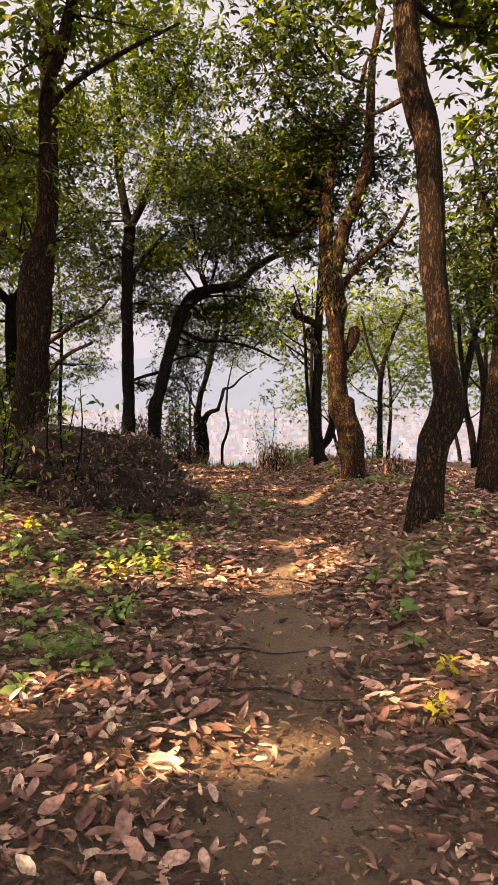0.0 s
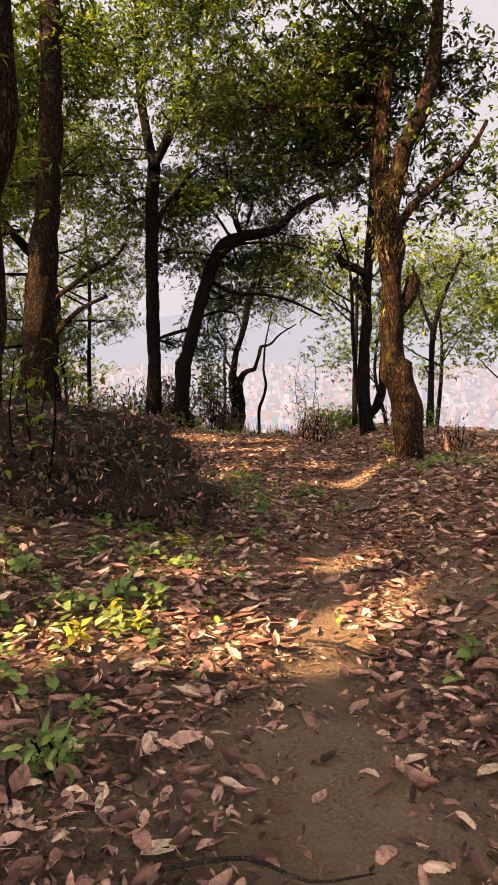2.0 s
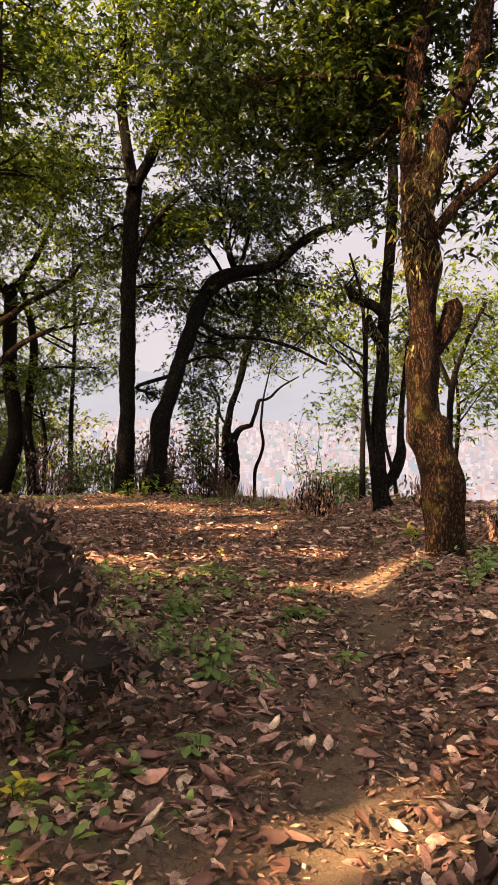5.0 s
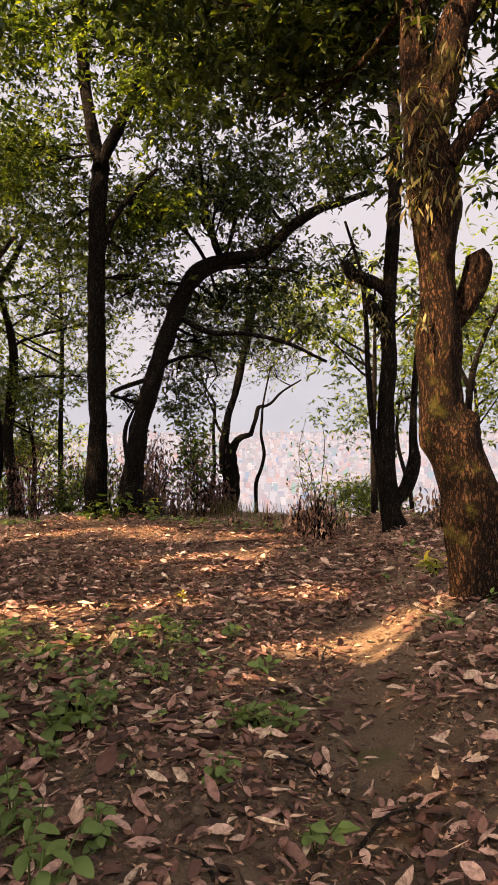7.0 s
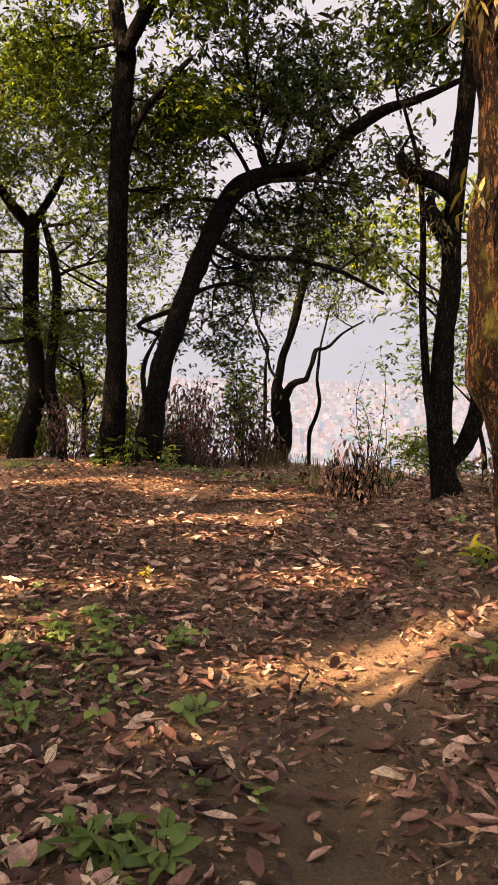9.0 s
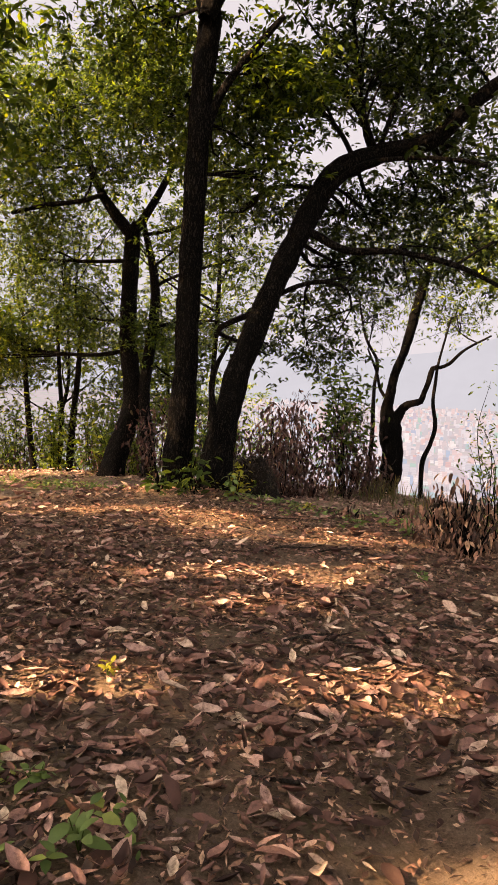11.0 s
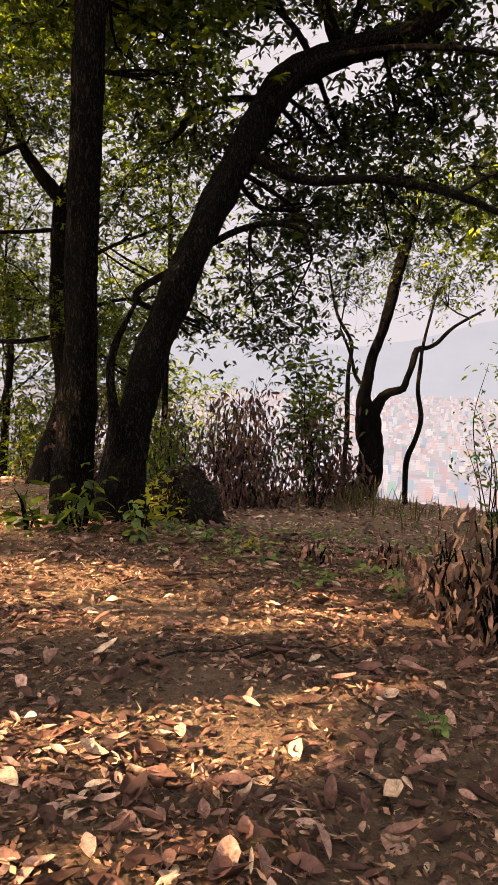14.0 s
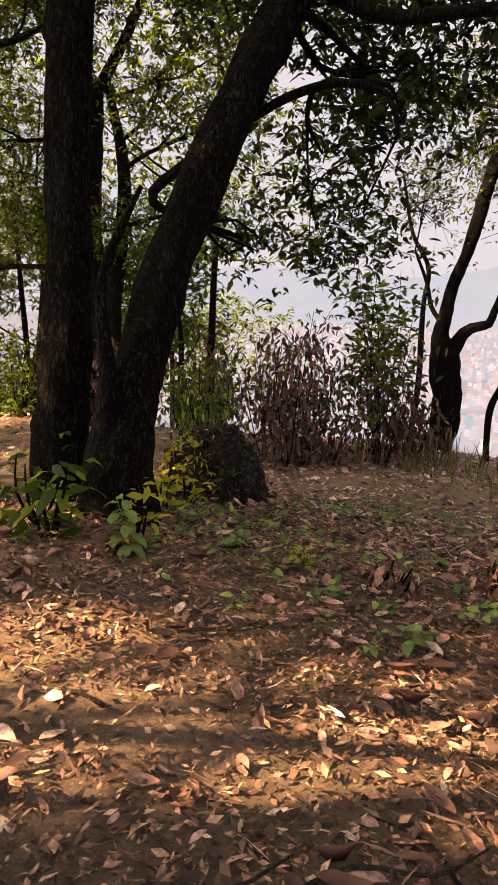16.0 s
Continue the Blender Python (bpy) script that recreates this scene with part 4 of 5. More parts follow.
# ---- shrubs ----
def shrub(label, x, y, h, spread, stems, material, seed, leaf=0.12, per=26, droop=0.9, name="shrub", low=0.35):
    rng = np.random.default_rng(seed)
    root = new(name)
    root.location = (x, y, G(x, y) - 0.03)
    tagged(root, label, "shrub", "shrubs along the brow")
    pos = []
    for k in range(stems):
        a, r = rng.uniform(0, 6.28), spread * math.sqrt(rng.random())
        top = np.array((math.cos(a) * r, math.sin(a) * r, h * rng.uniform(0.4, 1.08)))
        foot = top * np.array((0.25, 0.25, 0))
        mid = foot * 0.4 + top * 0.6 + rng.normal(size=3) * 0.06 * h
        l = [(*foot, 0.012), (*mid, 0.009), (*top, 0.004)]
        child("stem", smooth(mesh_from("stem", *tube(l, 5, 0.15), BARK_BLACK)), root)
        c = resample(l, 0.08)
        c = c[int(len(c) * low):]
        pos.append(c[rng.integers(0, len(c), per), :3] + rng.normal(size=(per, 3)) * np.array([0.2, 0.2, 0.13]) * min(1, h))
    pos = np.vstack(pos)
    n = len(pos)
    ln = leaf * rng.uniform(0.6, 1.3, n)
    tagged(child("foliage", leaves_mesh("foliage", pos, rng.uniform(0, 6.28, n), rng.normal(-droop, 0.4, n), rng.normal(0, 0.6, n), ln, ln * rng.uniform(0.25, 0.42, n), material, rng.normal(-0.2, 0.2, n)), root), kind="stuff")
    return root


DRY = "withered shrub with hanging dry brown leaves"
for k, (x, y, h, s) in enumerate(((-3.9, 26.2, 1.7, 0.7), (-3.5, 26.8, 1.6, 0.7), (-4.6, 27.0, 1.9, 0.7), (-2.7, 27.4, 1.5, 0.5), (-5.2, 26.0, 2.0, 0.7), (-5.7, 27.2, 2.2, 0.7), (-4.2, 28.4, 1.8, 0.8), (-2.4, 28.6, 1.2, 0.5), (-7.4, 26.6, 2.0, 0.9), (-9.8, 30.0, 1.6, 0.9), (-11.6, 31.0, 1.6, 0.9), (-13.4, 33.0, 1.7, 0.9), (-15.6, 32.5, 1.7, 0.9), (-17.4, 33.5, 1.7, 0.9))):
    shrub(DRY, x, y, h * (1.35, 0.8, 1.1)[k % 3], s, 9, LEAF_GREEN if k % 5 == 4 else LEAF_WITHERED, 400 + k, 0.16, 62, low=0.25)
shrub("green broad-leaved bush below the brow", -2.85, 27.7, 3.4, 0.6, 13, LEAF_GREEN, 430, 0.19, 95, 0.2, low=0.45)
shrub("green broad-leaved bush below the brow", 0.9, 23.5, 1.3, 0.5, 10, LEAF_GREEN, 432, 0.12, 30, 0.2)
shrub("pale green young bush below the brow", 0.6, 27.5, 3.4, 0.6, 8, LEAF_BRIGHT, 433, 0.13, 40, 0.2, low=0.5)
shrub("green bush at the slope's edge", -5.0, 28.2, 2.1, 0.6, 7, LEAF_GREEN, 434, 0.14, 44, 0.2, low=0.4)
shrub("green bush at the slope's edge", 3.2, 18.8, 0.6, 0.4, 8, LEAF_BRIGHT, 435, 0.1, 26, 0.1)
for k, (x, y, h) in enumerate(((-10.5, 30.6, 2.4), (-12.2, 31.2, 2.8), (-14.0, 31.6, 2.6), (-16.0, 32.4, 3.0), (-18.2, 33.4, 3.0), (-13.2, 35.0, 3.4), (-16.8, 37.0, 3.6), (-8.2, 31.4, 2.4), (-20.5, 35.0, 3.4))):
    shrub("dense green bush in the far thicket", x, y, h, 1.2, 14, LEAF_GREEN if k % 2 else LEAF_BRIGHT, 500 + k, 0.2, 100, 0.3, low=0.1)
for k, (x, y, h, s, n) in enumerate(((0.65, 18.4, 0.75, 0.28, 14), (0.35, 18.7, 0.6, 0.2, 9), (2.35, 17.3, 0.55, 0.2, 8), (-0.3, 20.3, 0.26, 0.14, 5), (-0.9, 19.9, 0.22, 0.14, 5), (2.9, 14.2, 0.5, 0.2, 7))):
    shrub("dead dry bush of broad curled brown leaves", x, y, h, s, n * 2, LEAF_CRUMB, 450 + k, 0.11, 20, 1.1, "dead_bush", 0.1)
for k, (x, y, h) in enumerate(((-2.72, 19.1, 0.55), (-2.95, 19.3, 0.75), (-3.15, 19.0, 0.5))):
    shrub("arching broad-leaved plant at the foot of the tall tree", x, y, h * 0.75, 0.2, 6, LEAF_GREEN, 480 + k, 0.17, 7, 0.2, "plant", 0.3)
for k, (x, y, h) in enumerate(((-0.76, 10.79, 0.2), (0.22, 10.92, 0.14), (-0.85, 4.43, 0.16))):
    shrub("leafy light green plant on the forest floor", x, y, h, h * 0.5, 9, LEAF_HERB, 520 + k, 0.085, 14, 0.1, "plant", 0.25)
for k, (x, y, h) in enumerate(((-2.25, 19.29, 0.36), (-2.66, 20.39, 0.30), (-2.98, 21.24, 0.40), (1.70, 14.19, 0.20))):
    shrub("upright sapling coloured a sunlit yellow-green", x, y, h, 0.1, 4, LEAF_SUNLIT, 540 + k, 0.12, 8, 0.0, "plant", 0.3)
for k, (x, y) in enumerate(((-2.75, 8.0), (-2.0, 7.6), (-2.6, 7.2))):
    shrub("leafy climber sprouting on the mound", x, y, 1.5 if k == 0 else 1.15, 0.3, 5, LEAF_BRIGHT, 470 + k, 0.11, 18, 0.4, low=0.6)


# ---- seedlings and ferns ----
def seedling(material, label, seed, n=9, leaf=0.11, h=0.13, wide=0.55):
    rng = np.random.default_rng(seed)
    root = new("seedling")
    tagged(root, label, "plant", "seedlings on the forest floor")
    for k in range(3):
        e = rng.normal(size=2) * 0.05
        stem = child("stem", smooth(mesh_from("stem", *tube([(0, 0, -0.02, 0.004), (e[0] * 0.5, e[1] * 0.5, h * 0.5, 0.003), (e[0], e[1], h, 0.002)], 5, 0.05), LEAF_GREEN)), root)
        for j in range(n // 3 + 1):
            z = h * rng.uniform(0.55, 1.0)
            ln = np.array([leaf * rng.uniform(0.6, 1.25)])
            me = leaves_mesh("leaf", np.array([[e[0] * z / h, e[1] * z / h, z]]), rng.uniform(0, 6.28, 1), rng.normal(0.05, 0.3, 1), rng.normal(0, 0.3, 1), ln, ln * wide, material, np.array([-0.3]), True)
            child("leaf", me, stem)
    return root


def fern(seed):
    rng = np.random.default_rng(seed)
    root = new("fern")
    tagged(root, "small green fern with feathered fronds", "plant", "seedlings on the forest floor")
    for k in range(7):
        a = k * 0.9 + rng.uniform(-0.3, 0.3)
        s = np.linspace(0.12, 1, 14)
        r, z = 0.26 * s, 0.2 * np.sin(s * 2.1) + 0.01
        p = np.stack([np.cos(a) * r, np.sin(a) * r, z], 1)
        pos = np.repeat(p, 2, 0)
        yaw = a + np.tile([1.25, -1.25], 14)
        ln = np.repeat(0.075 * np.sin(np.clip(1.1 - s, 0, 1) * 2.4 + 0.25), 2)
        child("frond", leaves_mesh("frond", pos, yaw, np.full(28, -0.1), np.zeros(28), ln, ln * 0.3, LEAF_HERB), root)
    return root


KINDS = {"broad": [seedling(LEAF_HERB, "low green seedling with broad oval leaves", 80, 9), seedling(LEAF_HERB, "low light green seedling with broad leaves", 81, 12, 0.1, 0.17)],
         "yellow": [seedling(LEAF_SUNLIT, "seedling coloured a sunlit yellow-green", 82, 12, 0.1, 0.18, 0.4)], "fern": [fern(83)]}
PLANTS = [("fern", 1.0, -0.75, 9.10), ("fern", 0.8, -1.05, 3.74), ("fern", 0.6, -0.96, 3.75), ("fern", 0.6, -1.08, 3.79), ("fern", 0.7, -1.60, 23.11), ("fern", 0.7, -0.21, 20.72), ("broad", 1.2, -0.73, 10.53), ("broad", 0.8, 0.53, 9.76), ("broad", 0.9, 0.19, 11.94), ("broad", 0.8, -0.80, 12.62), ("broad", 1.0, 0.12, 10.89), ("broad", 0.7, -0.43, 12.54), ("broad", 0.8, -0.14, 12.85), ("broad", 0.9, 0.39, 10.89), ("broad", 0.7, 1.66, 14.16), ("broad", 0.6, 1.30, 14.60), ("broad", 0.9, 1.67, 15.45), ("broad", 1.1, 0.94, 4.54), ("broad", 0.9, 0.97, 5.58), ("broad", 0.7, 0.95, 4.08), ("broad", 1.0, 1.32, 5.51), ("broad", 0.6, -0.86, 3.52), ("broad", 0.6, -0.88, 4.54), ("broad", 0.9, -1.46, 7.50), ("broad", 0.8, -1.14, 7.70), ("broad", 0.7, -1.00, 7.11), ("broad", 1.1, -1.00, 6.21), ("broad", 1.0, -0.81, 6.15), ("broad", 0.7, -0.69, 5.56), ("broad", 0.8, -0.22, 8.12), ("broad", 0.7, -0.76, 7.01), ("yellow", 0.9, -1.06, 5.52), ("yellow", 0.8, -0.81, 5.70), ("yellow", 0.7, -0.99, 5.92), ("yellow", 0.8, -2.00, 6.43), ("yellow", 0.7, 1.04, 3.61), ("yellow", 0.8, 0.83, 3.15), ("yellow", 0.6, -0.83, 7.54), ("yellow", 1.5, -2.60, 19.77), ("yellow", 1.4, -3.19, 21.31), ("yellow", 0.8, -1.43, 19.94), ("yellow", 0.6, -0.77, 14.01), ("yellow", 0.6, 1.69, 14.15), ("yellow", 0.5, -4.15, 19.85), ("broad", 1.2, -3.33, 20.00), ("broad", 1.3, -4.37, 21.49), ("broad", 0.8, -1.88, 19.90), ("broad", 0.7, -0.75, 20.67), ("broad", 0.9, -0.58, 19.07), ("broad", 0.8, -0.40, 19.57), ("broad", 0.9, -2.96, 20.05), ("broad", 0.6, 0.39, 16.99), ("broad", 0.7, -3.26, 21.65)]
used = set()
for k, (kind, s, x, y) in enumerate(PLANTS):
    src = KINDS[kind][k % len(KINDS[kind])]
    m = pose(x, y, G(x, y), 0, 0, k * 77)
    if src not in used:
        used.add(src)
        src.matrix_basis = m
        ob = src
    else:
        ob = copy_thing(src, m)
    ob.scale = (s, s, s)


def nettle(x, y, h, pairs, leaf, seed, stems=3):
    """An upright herb: pairs of broad drooping leaves up each stem."""
    rng = np.random.default_rng(seed)
    root = new("broadleaf_plant")
    root.location = (x, y, G(x, y) - 0.01)
    tagged(root, "bushy light green plant with broad pointed leaves", "plant", "seedlings on the forest floor")
    for k in range(stems):
        e = rng.normal(size=2) * 0.22 * h
        hh = h * rng.uniform(0.7, 1.05)
        line = [(e[0] * 0.2, e[1] * 0.2, -0.02, 0.005), (e[0] * 0.5, e[1] * 0.5, hh * 0.5, 0.004), (e[0], e[1], hh, 0.002)]
        stem = child("stem", smooth(mesh_from("stem", *tube(line, 5, 0.05), LEAF_HERB)), root)
        c = resample(line, 0.02)
        for j in range(pairs):
            p = c[int(len(c) * (0.3 + 0.68 * j / max(1, pairs - 1))) - 1]
            a = j * 1.57 + k + rng.normal() * 0.25
            for side in (0, 3.14):
                ln = np.array([leaf * (1.1 - 0.45 * j / pairs) * rng.uniform(0.8, 1.2)])
                at = p[:3] + np.array((math.cos(a + side), math.sin(a + side), 0.1)) * 0.025
                child("leaf", leaves_mesh("leaf", at[None], np.array([a + side]), rng.normal(-0.35, 0.2, 1), rng.normal(0, 0.2, 1), ln, ln * 0.62, LEAF_HERB, np.array([-0.35]), True), stem)
    return root


for k, (x, y, h, pairs, leaf, stems) in enumerate(((-0.30, 9.1, 0.36, 5, 0.105, 4), (-0.45, 9.45, 0.24, 4, 0.06, 3), (0.04, 9.12, 0.16, 3, 0.09, 2), (0.1, 10.2, 0.16, 4, 0.06, 5), (-0.25, 9.6, 0.2, 4, 0.07, 4), (-0.62, 9.7, 0.24, 4, 0.07, 4), (-0.91, 5.76, 0.2, 4, 0.08, 4), (-1.2, 6.0, 0.18, 3, 0.08, 3), (1.2, 5.4, 0.2, 4, 0.1, 4), (1.35, 5.75, 0.16, 3, 0.09, 3), (-2.25, 19.25, 0.36, 5, 0.11, 3), (-0.02, 19.1, 0.3, 5, 0.08, 4))):
    nettle(x, y, h, pairs, leaf, 700 + k, stems)

rng = np.random.default_rng(99)
for k in range(78):
    if k < 36:
        x, y = rng.uniform(-3.0, -0.7), rng.uniform(3.2, 7.6)
    elif k < 62:
        x, y = rng.uniform(-2.6, -0.2), rng.uniform(9.9, 13.2)
    else:
        x, y = rng.uniform(1.5, 3.2), rng.uniform(3.5, 14)
    ob = copy_thing(KINDS["broad"][k % 2], pose(x, y, G(x, y), 0, 0, rng.uniform(0, 360)))
    s = rng.uniform(0.5, 1.05)
    ob.scale = (s, s, s)

# roots down the face of the mound
for k in range(16):
    a = -2.6 + k * 0.19 + rng.uniform(-0.08, 0.08)
    l = []
    for j in range(6):
        e = 0.15 + j * 0.26
        l.append((math.cos(a + 0.05 * math.sin(j * 2 + k)) * math.sin(e) * 1.95, math.sin(a) * math.sin(e) * 1.5, math.cos(e) * 0.87, 0.011 - 0.0014 * j))
    child("root", smooth(mesh_from("root", *tube(l, 5, 0.12, 0.1, k), BARK_GREY)), mound)


def herbs(name, label, n, seed, places, material, size, pitch, wide):
    """Low growth in patches (x, y, radius)."""
    rng = np.random.default_rng(seed)
    c = np.array(places)[rng.integers(0, len(places), n // 5)]
    a = rng.normal(size=(n // 5, 2)) * c[:, 2:3] + c[:, :2]
    a = np.repeat(a, 5, 0)
    x, y = a[:, 0] + rng.normal(size=len(a)) * 0.025, a[:, 1] + rng.normal(size=len(a)) * 0.025
    k = len(x)
    ln = size * rng.uniform(0.5, 1.4, k)
    pos = np.stack([x, y, land(x, y) + rng.uniform(0.01, 0.09, k) * (pitch < 0.6)], 1)
    me = leaves_mesh(name, pos, rng.uniform(0, 6.28, k), rng.normal(pitch, 0.3, k), rng.normal(0, 0.3, k), ln, ln * wide, material)
    tagged(new(name, me), label, "undergrowth", kind="stuff")


herbs("undergrowth", "small green herbs among the dead leaves", 8500, 90, [(-1.4, 6.0, 0.5), (-2.0, 5.2, 0.6), (-1.0, 7.5, 0.4), (-1.6, 11.5, 0.7), (-0.9, 12.3, 0.5), (2.2, 6.0, 0.5), (2.6, 12.8, 0.4), (-2.6, 6.6, 0.5), (-1.8, 3.8, 0.4), (-2.8, 20.6, 0.4), (-5.0, 19.6, 0.5), (-6.2, 21.0, 0.6), (-8.0, 24.0, 0.9), (-10.5, 26.5, 1.2), (-1.0, 24.5, 0.9), (-2.2, 23.0, 0.6), (0.5, 22.5, 0.7), (-1.5, 20.0, 0.5), (-1.7, 9.9, 0.4)], LEAF_HERB, 0.06, 0.1, 0.55)
herbs("grass", "tufts of green grass along the brow", 1000, 91, [(-1.4, 27.6, 0.9), (-2.6, 27.4, 0.8), (-0.4, 27.0, 0.8), (0.6, 26.0, 0.8), (2.6, 18.5, 0.5), (3.6, 17.0, 0.8), (-6.5, 22.5, 0.9), (-8.5, 24.0, 1.0)], LEAF_HERB, 0.13, 1.05, 0.08)
herbs("grass", "dry pale stalks along the brow", 500, 92, [(-0.6, 27.0, 0.9), (1.0, 25.5, 0.9), (-2.0, 27.6, 0.7)], LEAF_TUFT, 0.5, 1.35, 0.03)


# ---- fallen leaves ----
# places trodden bare: x, y, half widths, share of leaves missing
TRODDEN = ((0.92, 12.9, 0.65, 0.75, 0.95), (-1.15, 17.95, 0.7, 0.22, 0.8), (0.2, 2.5, 0.42, 0.55, 0.9), (0.2, 4.3, 0.22, 0.6, 0.8), (0.8, 10.6, 0.3, 0.6, 0.6), (0.45, 8.1, 0.3, 0.5, 0.8), (-0.45, 14.9, 0.4, 0.22, 0.9), (-1.75, 17.8, 0.4, 0.25, 0.7), (-0.7, 17.05, 0.35, 0.2, 0.7), (0.2, 9.55, 0.35, 0.35, 0.8), (0.17, 15.6, 0.3, 0.25, 0.6), (0.16, 5.25, 0.25, 0.3, 0.7))


def litter(name, label, n, xr, yr, seed, size, material, lift, bare, slim=1.0, shape="fine", thin=0.0, tread=1.0):
    """Dead leaves on the soil, fewer on the trodden path; thin: how far they give out past the clearing's middle."""
    rng = np.random.default_rng(seed)
    x, y = rng.uniform(*xr, n), rng.uniform(*yr, n)
    off = np.abs(x - PATH_X(y)) + 0.35 * sstep(13.2, 15, y) + 0.25 * (1 - sstep(7, 10, y)) * (x > 0.5)
    patch = np.array([noise.noise(Vector((a * 0.8, b * 0.8, 3))) + 0.5 * noise.noise(Vector((a * 2.2, b * 2.2, 8))) for a, b in zip(x, y)])
    keep = rng.random(n) < np.clip(bare + (off - 0.15) * 2.6 + patch * 0.6, 0.08, 1.0)
    keep &= rng.random(n) < np.clip(1.0 + patch * 0.9, 0.4, 1) * (1 - thin * sstep(15.5, 18, y))
    for cx, cy, rx, ry, share in TRODDEN:
        keep &= rng.random(n) > tread * share * np.exp(-((x - cx) / rx) ** 2 - ((y - cy) / ry) ** 2)
    x, y = x[keep], y[keep]
    k = len(x)
    rough = np.array([0.035 * noise.noise(Vector((a * 1.1, b * 1.1, 0))) + 0.018 * noise.noise(Vector((a * 3.7, b * 3.7, 5))) for a, b in zip(x, y)])
    pos = np.stack([x, y, land(x, y) + rough + rng.uniform(0.004, lift, k)], 1)
    ln = size * np.clip(rng.lognormal(-0.12, 0.42, k), 0.35, 1.6)
    wd = ln * np.clip(rng.normal(0.36, 0.11, k), 0.14, 0.58) * slim
    me = leaves_mesh(name, pos, rng.uniform(0, 6.28, k), rng.normal(0, 0.2, k), rng.normal(0, 0.34, k), ln, wd, material, rng.normal(0.1, 0.5, k), shape == "fine", shape == "plain")
    return tagged(new(name, me), label, "leaf litter", kind="stuff")


litter("leaf_litter", "carpet of curled dry brown leaves on the soil", 70000, (-4.6, 4.6), (0.5, 24), 61, 0.096, LEAF_DRY, 0.04, 0.25, thin=0.72)
litter("leaf_litter", "broken scraps of dead leaves on the soil", 170000, (-3.6, 3.6), (0.8, 22), 62, 0.038, LEAF_CRUMB, 0.026, 0.6, shape="plain", tread=0.6)
litter("leaf_litter", "dark rotting scraps of leaves on the soil", 70000, (-4, 4), (0.8, 23), 65, 0.05, LEAF_DARK, 0.018, 0.5, shape="plain")
litter("leaf_litter", "thin stalks and straws strewn on the soil", 16000, (-4, 4), (0.8, 22), 66, 0.1, LEAF_DRY, 0.025, 0.5, 0.12, shape="plain")
litter("leaf_litter", "crumbled leaves thick on the soil by the forked trees", 60000, (-4.5, 3.5), (14.5, 24.5), 71, 0.034, LEAF_CRUMB, 0.028, 0.6, shape="plain")
litter("leaf_litter", "dry leaves strewn over the brow", 22000, (-6, 6), (22, 32), 67, 0.1, LEAF_DRY, 0.03, 0.5, shape="plain")
litter("leaf_litter", "carpet of dry leaves at the wood's edge", 9000, (-16, -5), (14, 34), 63, 0.15, LEAF_DRY, 0.05, 0.3, shape="plain")
for seed, n, xr, yr in ((68, 7000, (-12, -4.8), (-6, 14)), (69, 8000, (4.8, 12), (-6, 22)), (70, 5000, (-4.8, 4.8), (-6, 0.3))):
    litter("leaf_litter", "dry leaves strewn through the surrounding wood", n, xr, yr, seed, 0.13, LEAF_DRY, 0.04, 0.6, shape="plain")
rng = np.random.default_rng(64)


def strewn(thing, label, n, material, size, name="leaf_litter", near=None, reach=1.0):
    """Leaves strewn over a rough body, or over the part of it near a place on it."""
    v = np.array([p.co for p in thing.data.vertices])
    if near:
        v = v[np.linalg.norm(v - np.array(near), axis=1) < reach]
    v = v + np.array(thing.location)
    w = np.hypot(v[:, 0] - thing.location[0], v[:, 1] - thing.location[1]) + 0.05
    pos = v[rng.choice(len(v), n, p=w / w.sum())] + rng.normal(size=(n, 3)) * np.array([0.05, 0.05, 0.03])
    ln = size * rng.uniform(0.5, 1.3, n)
    tagged(new(name, leaves_mesh(name, pos, rng.uniform(0, 6.28, n), rng.normal(-0.4, 0.8, n), rng.normal(0, 0.8, n), ln, ln * rng.uniform(0.15, 0.5, n), material, rng.normal(0, 0.5, n))), label, "leaf litter", kind="stuff")


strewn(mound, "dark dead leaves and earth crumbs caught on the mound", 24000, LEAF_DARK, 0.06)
strewn(mound, "curled brown leaves caught on the mound", 2600, LEAF_DRY, 0.07)
strewn(boulder, "black dead leaves and moss caught on the boulder", 3000, LEAF_BLACK, 0.06)
# the boulder's sunlit patch, laid on as bright yellow leaf colour
strewn(boulder, "small leaves coloured sunlit yellow-green on the boulder", 240, LEAF_SUNLIT, 0.1, "creeper", (-0.22, -0.35, 0.68), 0.3)
strewn(boulder, "dull green creeper at the foot of the boulder", 130, LEAF_GREEN, 0.1, "creeper", (0.1, -0.45, 0.3), 0.35)
strewn(mound, "small green leaves growing on the mound", 420, LEAF_HERB, 0.08, "creeper")

# single large leaves close to the walk
shapes = []
for k in range(8):
    shapes.append(leaves_mesh("leaf", np.zeros((1, 3)), np.zeros(1), np.zeros(1), np.array([0.1 * (k % 3 - 1)]), np.array([0.112]), np.array([0.04 + 0.006 * (k % 4)]), LEAF_DRY_ONE, np.array([0.5 - 0.18 * k]), True))
for k in range(280):
    y = rng.uniform(1.5, 17.5)
    x = float(PATH_X(y)) + rng.normal() * 0.8
    ob = child("leaf", shapes[k % 8], ground)
    ob.matrix_basis = pose(x, y, G(x, y) + 0.03, rng.normal() * 12, rng.normal() * 10, rng.uniform(0, 360))
    s = rng.uniform(0.7, 1.15)
    ob.scale = (s, s, s)

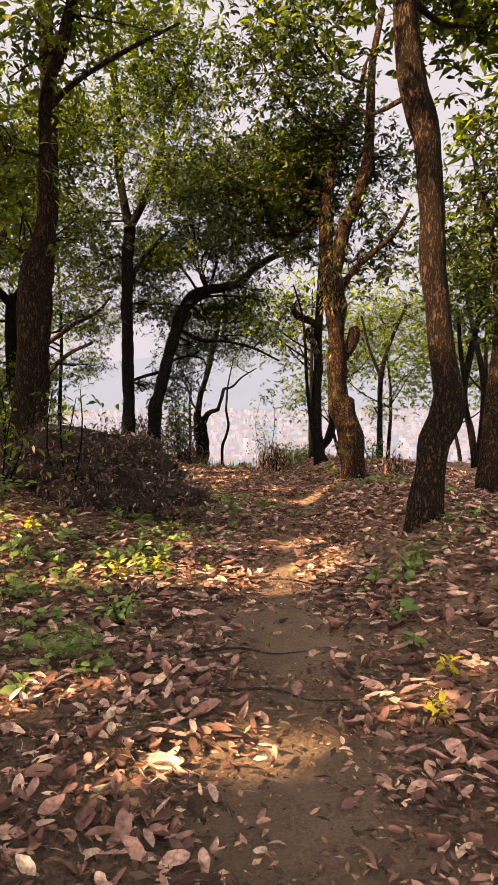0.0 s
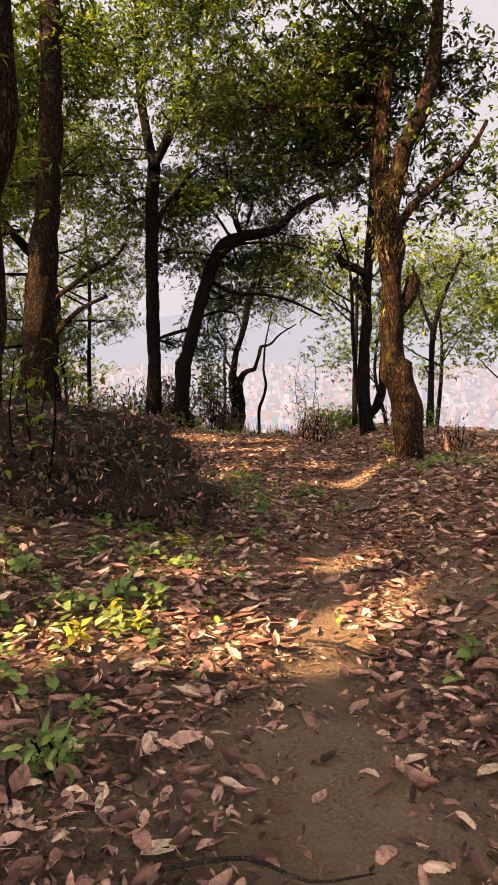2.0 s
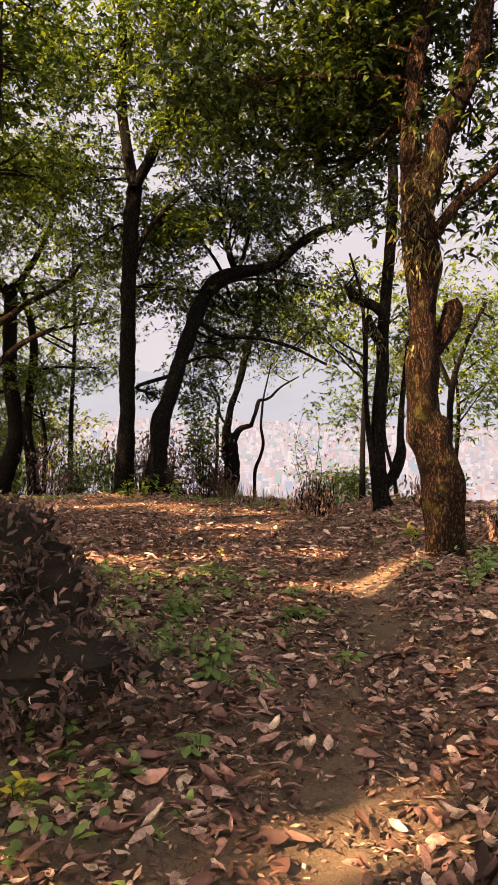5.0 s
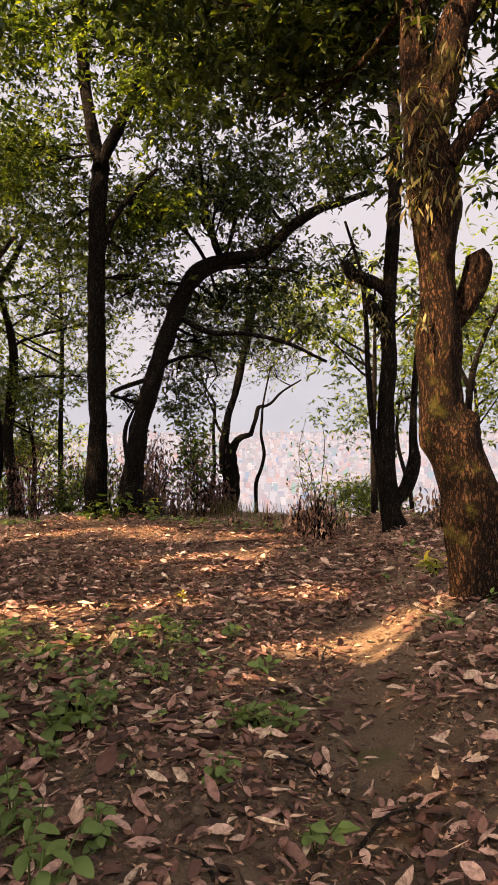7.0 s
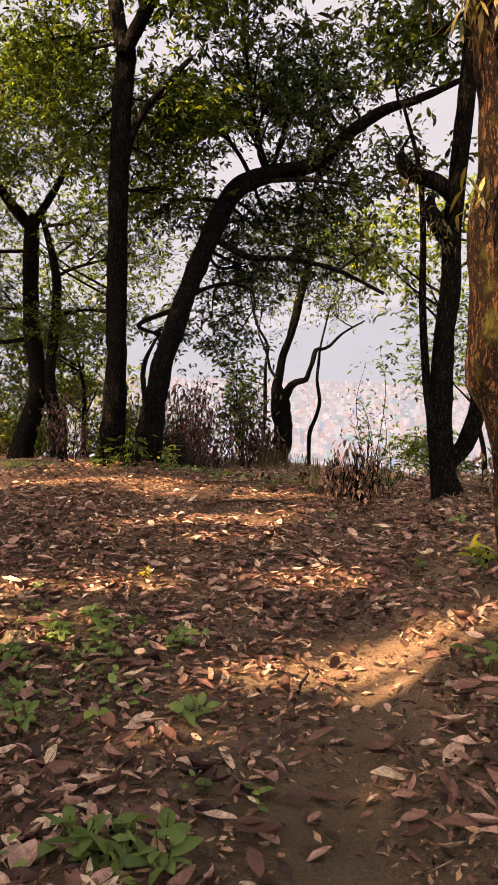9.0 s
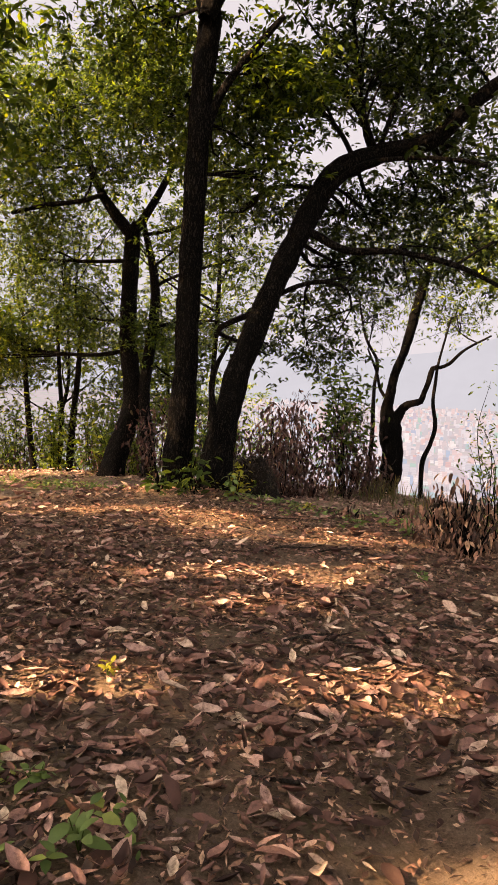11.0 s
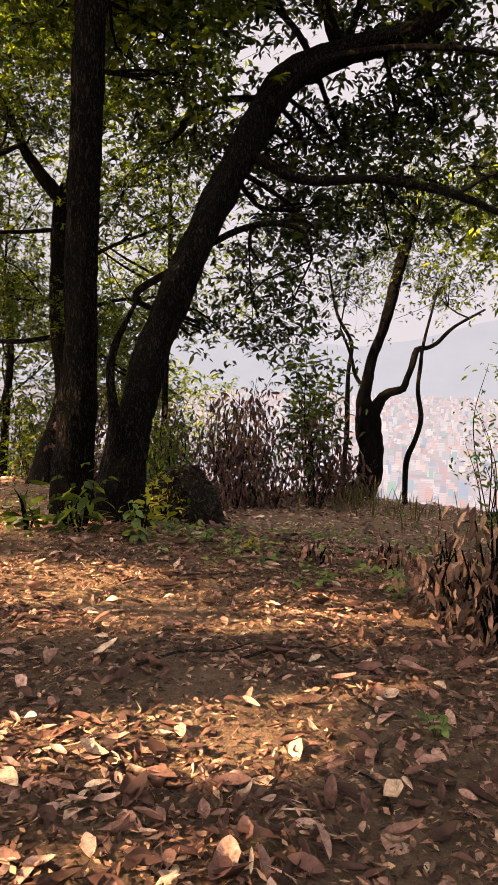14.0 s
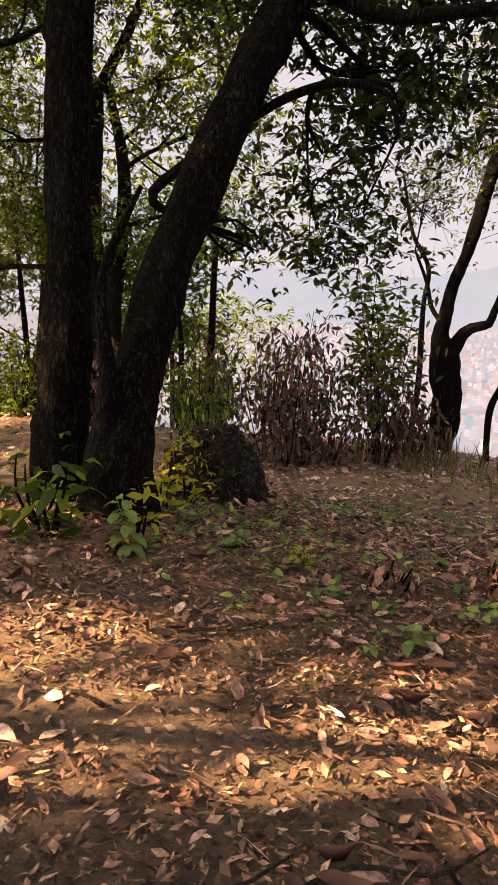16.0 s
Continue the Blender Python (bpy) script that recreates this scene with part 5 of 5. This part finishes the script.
# fallen sticks
sticks = []
for k in range(4):
    l = 0.3 + 0.12 * k
    st = new("stick", smooth(mesh_from("stick", *tube([(0, 0, 0, 0.009), (l * 0.4, 0.03 * (k - 1), 0.006, 0.008), (l * 0.7, -0.02, 0.004, 0.006), (l, 0.03, 0, 0.003)], 6, 0.06), BARK_GREY)))
    tagged(st, "thin bare fallen twig lying on the soil", "twig", "fallen twigs")
    sticks.append(st)
for k in range(44):
    y = rng.uniform(1.5, 19)
    x = float(PATH_X(y)) + rng.normal() * 0.9
    m = pose(x, y, G(x, y) + 0.02, 0, 0, rng.uniform(0, 360))
    if k < 4:
        sticks[k].matrix_basis = m
    else:
        copy_thing(sticks[k % 4], m)


# ---- valley ----
# glow strength of the haze painted on the backdrops
HAZE_GLOW = 0.109


def valley():
    n = 60
    u = np.linspace(-1, 1, n)
    X, Y = np.meshgrid(u * 4500, np.linspace(150, 6000, n))
    V = np.stack([X.ravel(), Y.ravel(), -190 + 0 * X.ravel()], 1)
    i = np.arange(n * n).reshape(n, n)
    F = np.stack([i[:-1, :-1], i[:-1, 1:], i[1:, 1:], i[1:, :-1]], 2).reshape(-1, 4)
    m = haze_glow_mat("hazy valley floor", [(0.35, (0.58, 0.62, 0.72)), (0.5, (0.78, 0.74, 0.86)), (0.65, (0.62, 0.72, 0.72))], 0.008, HAZE_GLOW)
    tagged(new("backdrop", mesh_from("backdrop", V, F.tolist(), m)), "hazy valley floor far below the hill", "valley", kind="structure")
    for k, (d, base, amp, col) in enumerate(((4300, 230, 160, (0.72, 0.82, 1.0)), (5400, 620, 260, (0.82, 0.88, 1.04)))):
        xs = np.linspace(-5500, 5500, 160)
        top = [base + amp * (noise.noise(Vector((x / 1500 + k * 7, 0, 0))) + 0.3 * noise.noise(Vector((x / 300, 4, k)))) + x * 0.08 for x in xs]
        V, F = [], []
        for x, t in zip(xs, top):
            V += [(x, d - 500, -200), (x, d - 200, t * 0.4 - 60), (x, d, t)]
        for i in range(len(xs) - 1):
            for j in range(2):
                F.append((i * 3 + j, i * 3 + 3 + j, i * 3 + 4 + j, i * 3 + 1 + j))
        m = haze_glow_mat("hazy ridge", [(0.3, [c * 0.94 for c in col]), (0.7, col)], 0.006, HAZE_GLOW)
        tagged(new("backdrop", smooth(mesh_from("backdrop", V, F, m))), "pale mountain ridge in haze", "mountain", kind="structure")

    # added glowing shell of bright haze: hides the sky's edge and the brighter sky
    V, F = [], []
    for i in range(61):
        a = radians(-85 + 170 * i / 60)
        for j in range(13):
            e = radians(-3 + 66 * j / 12)
            V.append((5600 * math.sin(a) * math.cos(e), 5600 * math.cos(a) * math.cos(e) - 800, 5600 * math.sin(e)))
    for i in range(60):
        for j in range(12):
            F.append((i * 13 + j, i * 13 + 13 + j, i * 13 + 14 + j, i * 13 + 1 + j))
    m = haze_glow_mat("bright haze", [(0.3, (0.86, 0.94, 1.12)), (0.7, (0.94, 1.01, 1.18))], 0.0004, HAZE_GLOW * 0.92)
    tagged(new("backdrop", smooth(mesh_from("backdrop", V, F, m))), "pale glowing haze shell over the valley", "sky", kind="structure")


def town():
    """Thousands of houses on the valley floor, their haze put into glowing wall colours."""
    rng = np.random.default_rng(95)
    n = 9000
    y = rng.uniform(900, 3600, n)
    x = rng.uniform(-1.0, 0.75, n) * (y * 0.62)
    w, d, h = rng.uniform(5, 13, n), rng.uniform(5, 11, n), rng.choice([6, 9, 12, 15, 20, 27], n, p=[0.25, 0.3, 0.22, 0.13, 0.07, 0.03])
    box = np.array([(-1, -1, 0), (1, -1, 0), (1, 1, 0), (-1, 1, 0), (-1, -1, 1), (1, -1, 1), (1, 1, 1), (-1, 1, 1)], float)
    V = (box[None] * np.stack([w / 2, d / 2, h], 1)[:, None, :])
    a = rng.uniform(-0.4, 0.4, n)
    ca, sa = np.cos(a)[:, None], np.sin(a)[:, None]
    V = np.stack([V[:, :, 0] * ca - V[:, :, 1] * sa + x[:, None], V[:, :, 0] * sa + V[:, :, 1] * ca + y[:, None], V[:, :, 2] - 190], 2).reshape(-1, 3)
    q = np.array([(0, 1, 5, 4), (1, 2, 6, 5), (2, 3, 7, 6), (3, 0, 4, 7), (4, 5, 6, 7)])
    F = ((np.arange(n) * 8)[:, None, None] + q[None]).reshape(-1, 4)
    m, t, p, o = mat("glowing hazy house walls")
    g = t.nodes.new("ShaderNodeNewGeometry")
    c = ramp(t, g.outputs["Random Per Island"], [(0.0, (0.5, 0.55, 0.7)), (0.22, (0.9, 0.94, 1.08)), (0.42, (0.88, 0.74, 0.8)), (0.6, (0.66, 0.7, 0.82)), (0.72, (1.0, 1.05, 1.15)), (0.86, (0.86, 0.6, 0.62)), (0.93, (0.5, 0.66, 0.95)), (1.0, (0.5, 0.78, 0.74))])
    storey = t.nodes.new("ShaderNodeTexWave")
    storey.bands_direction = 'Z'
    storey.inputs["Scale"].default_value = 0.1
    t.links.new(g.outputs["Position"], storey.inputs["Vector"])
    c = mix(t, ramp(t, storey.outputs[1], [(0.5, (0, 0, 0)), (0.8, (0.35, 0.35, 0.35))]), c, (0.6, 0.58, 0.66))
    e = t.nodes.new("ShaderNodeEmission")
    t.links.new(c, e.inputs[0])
    e.inputs[1].default_value = HAZE_GLOW * 1.08
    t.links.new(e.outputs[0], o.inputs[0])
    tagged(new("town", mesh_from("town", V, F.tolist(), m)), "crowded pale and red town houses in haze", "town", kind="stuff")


valley()
town()
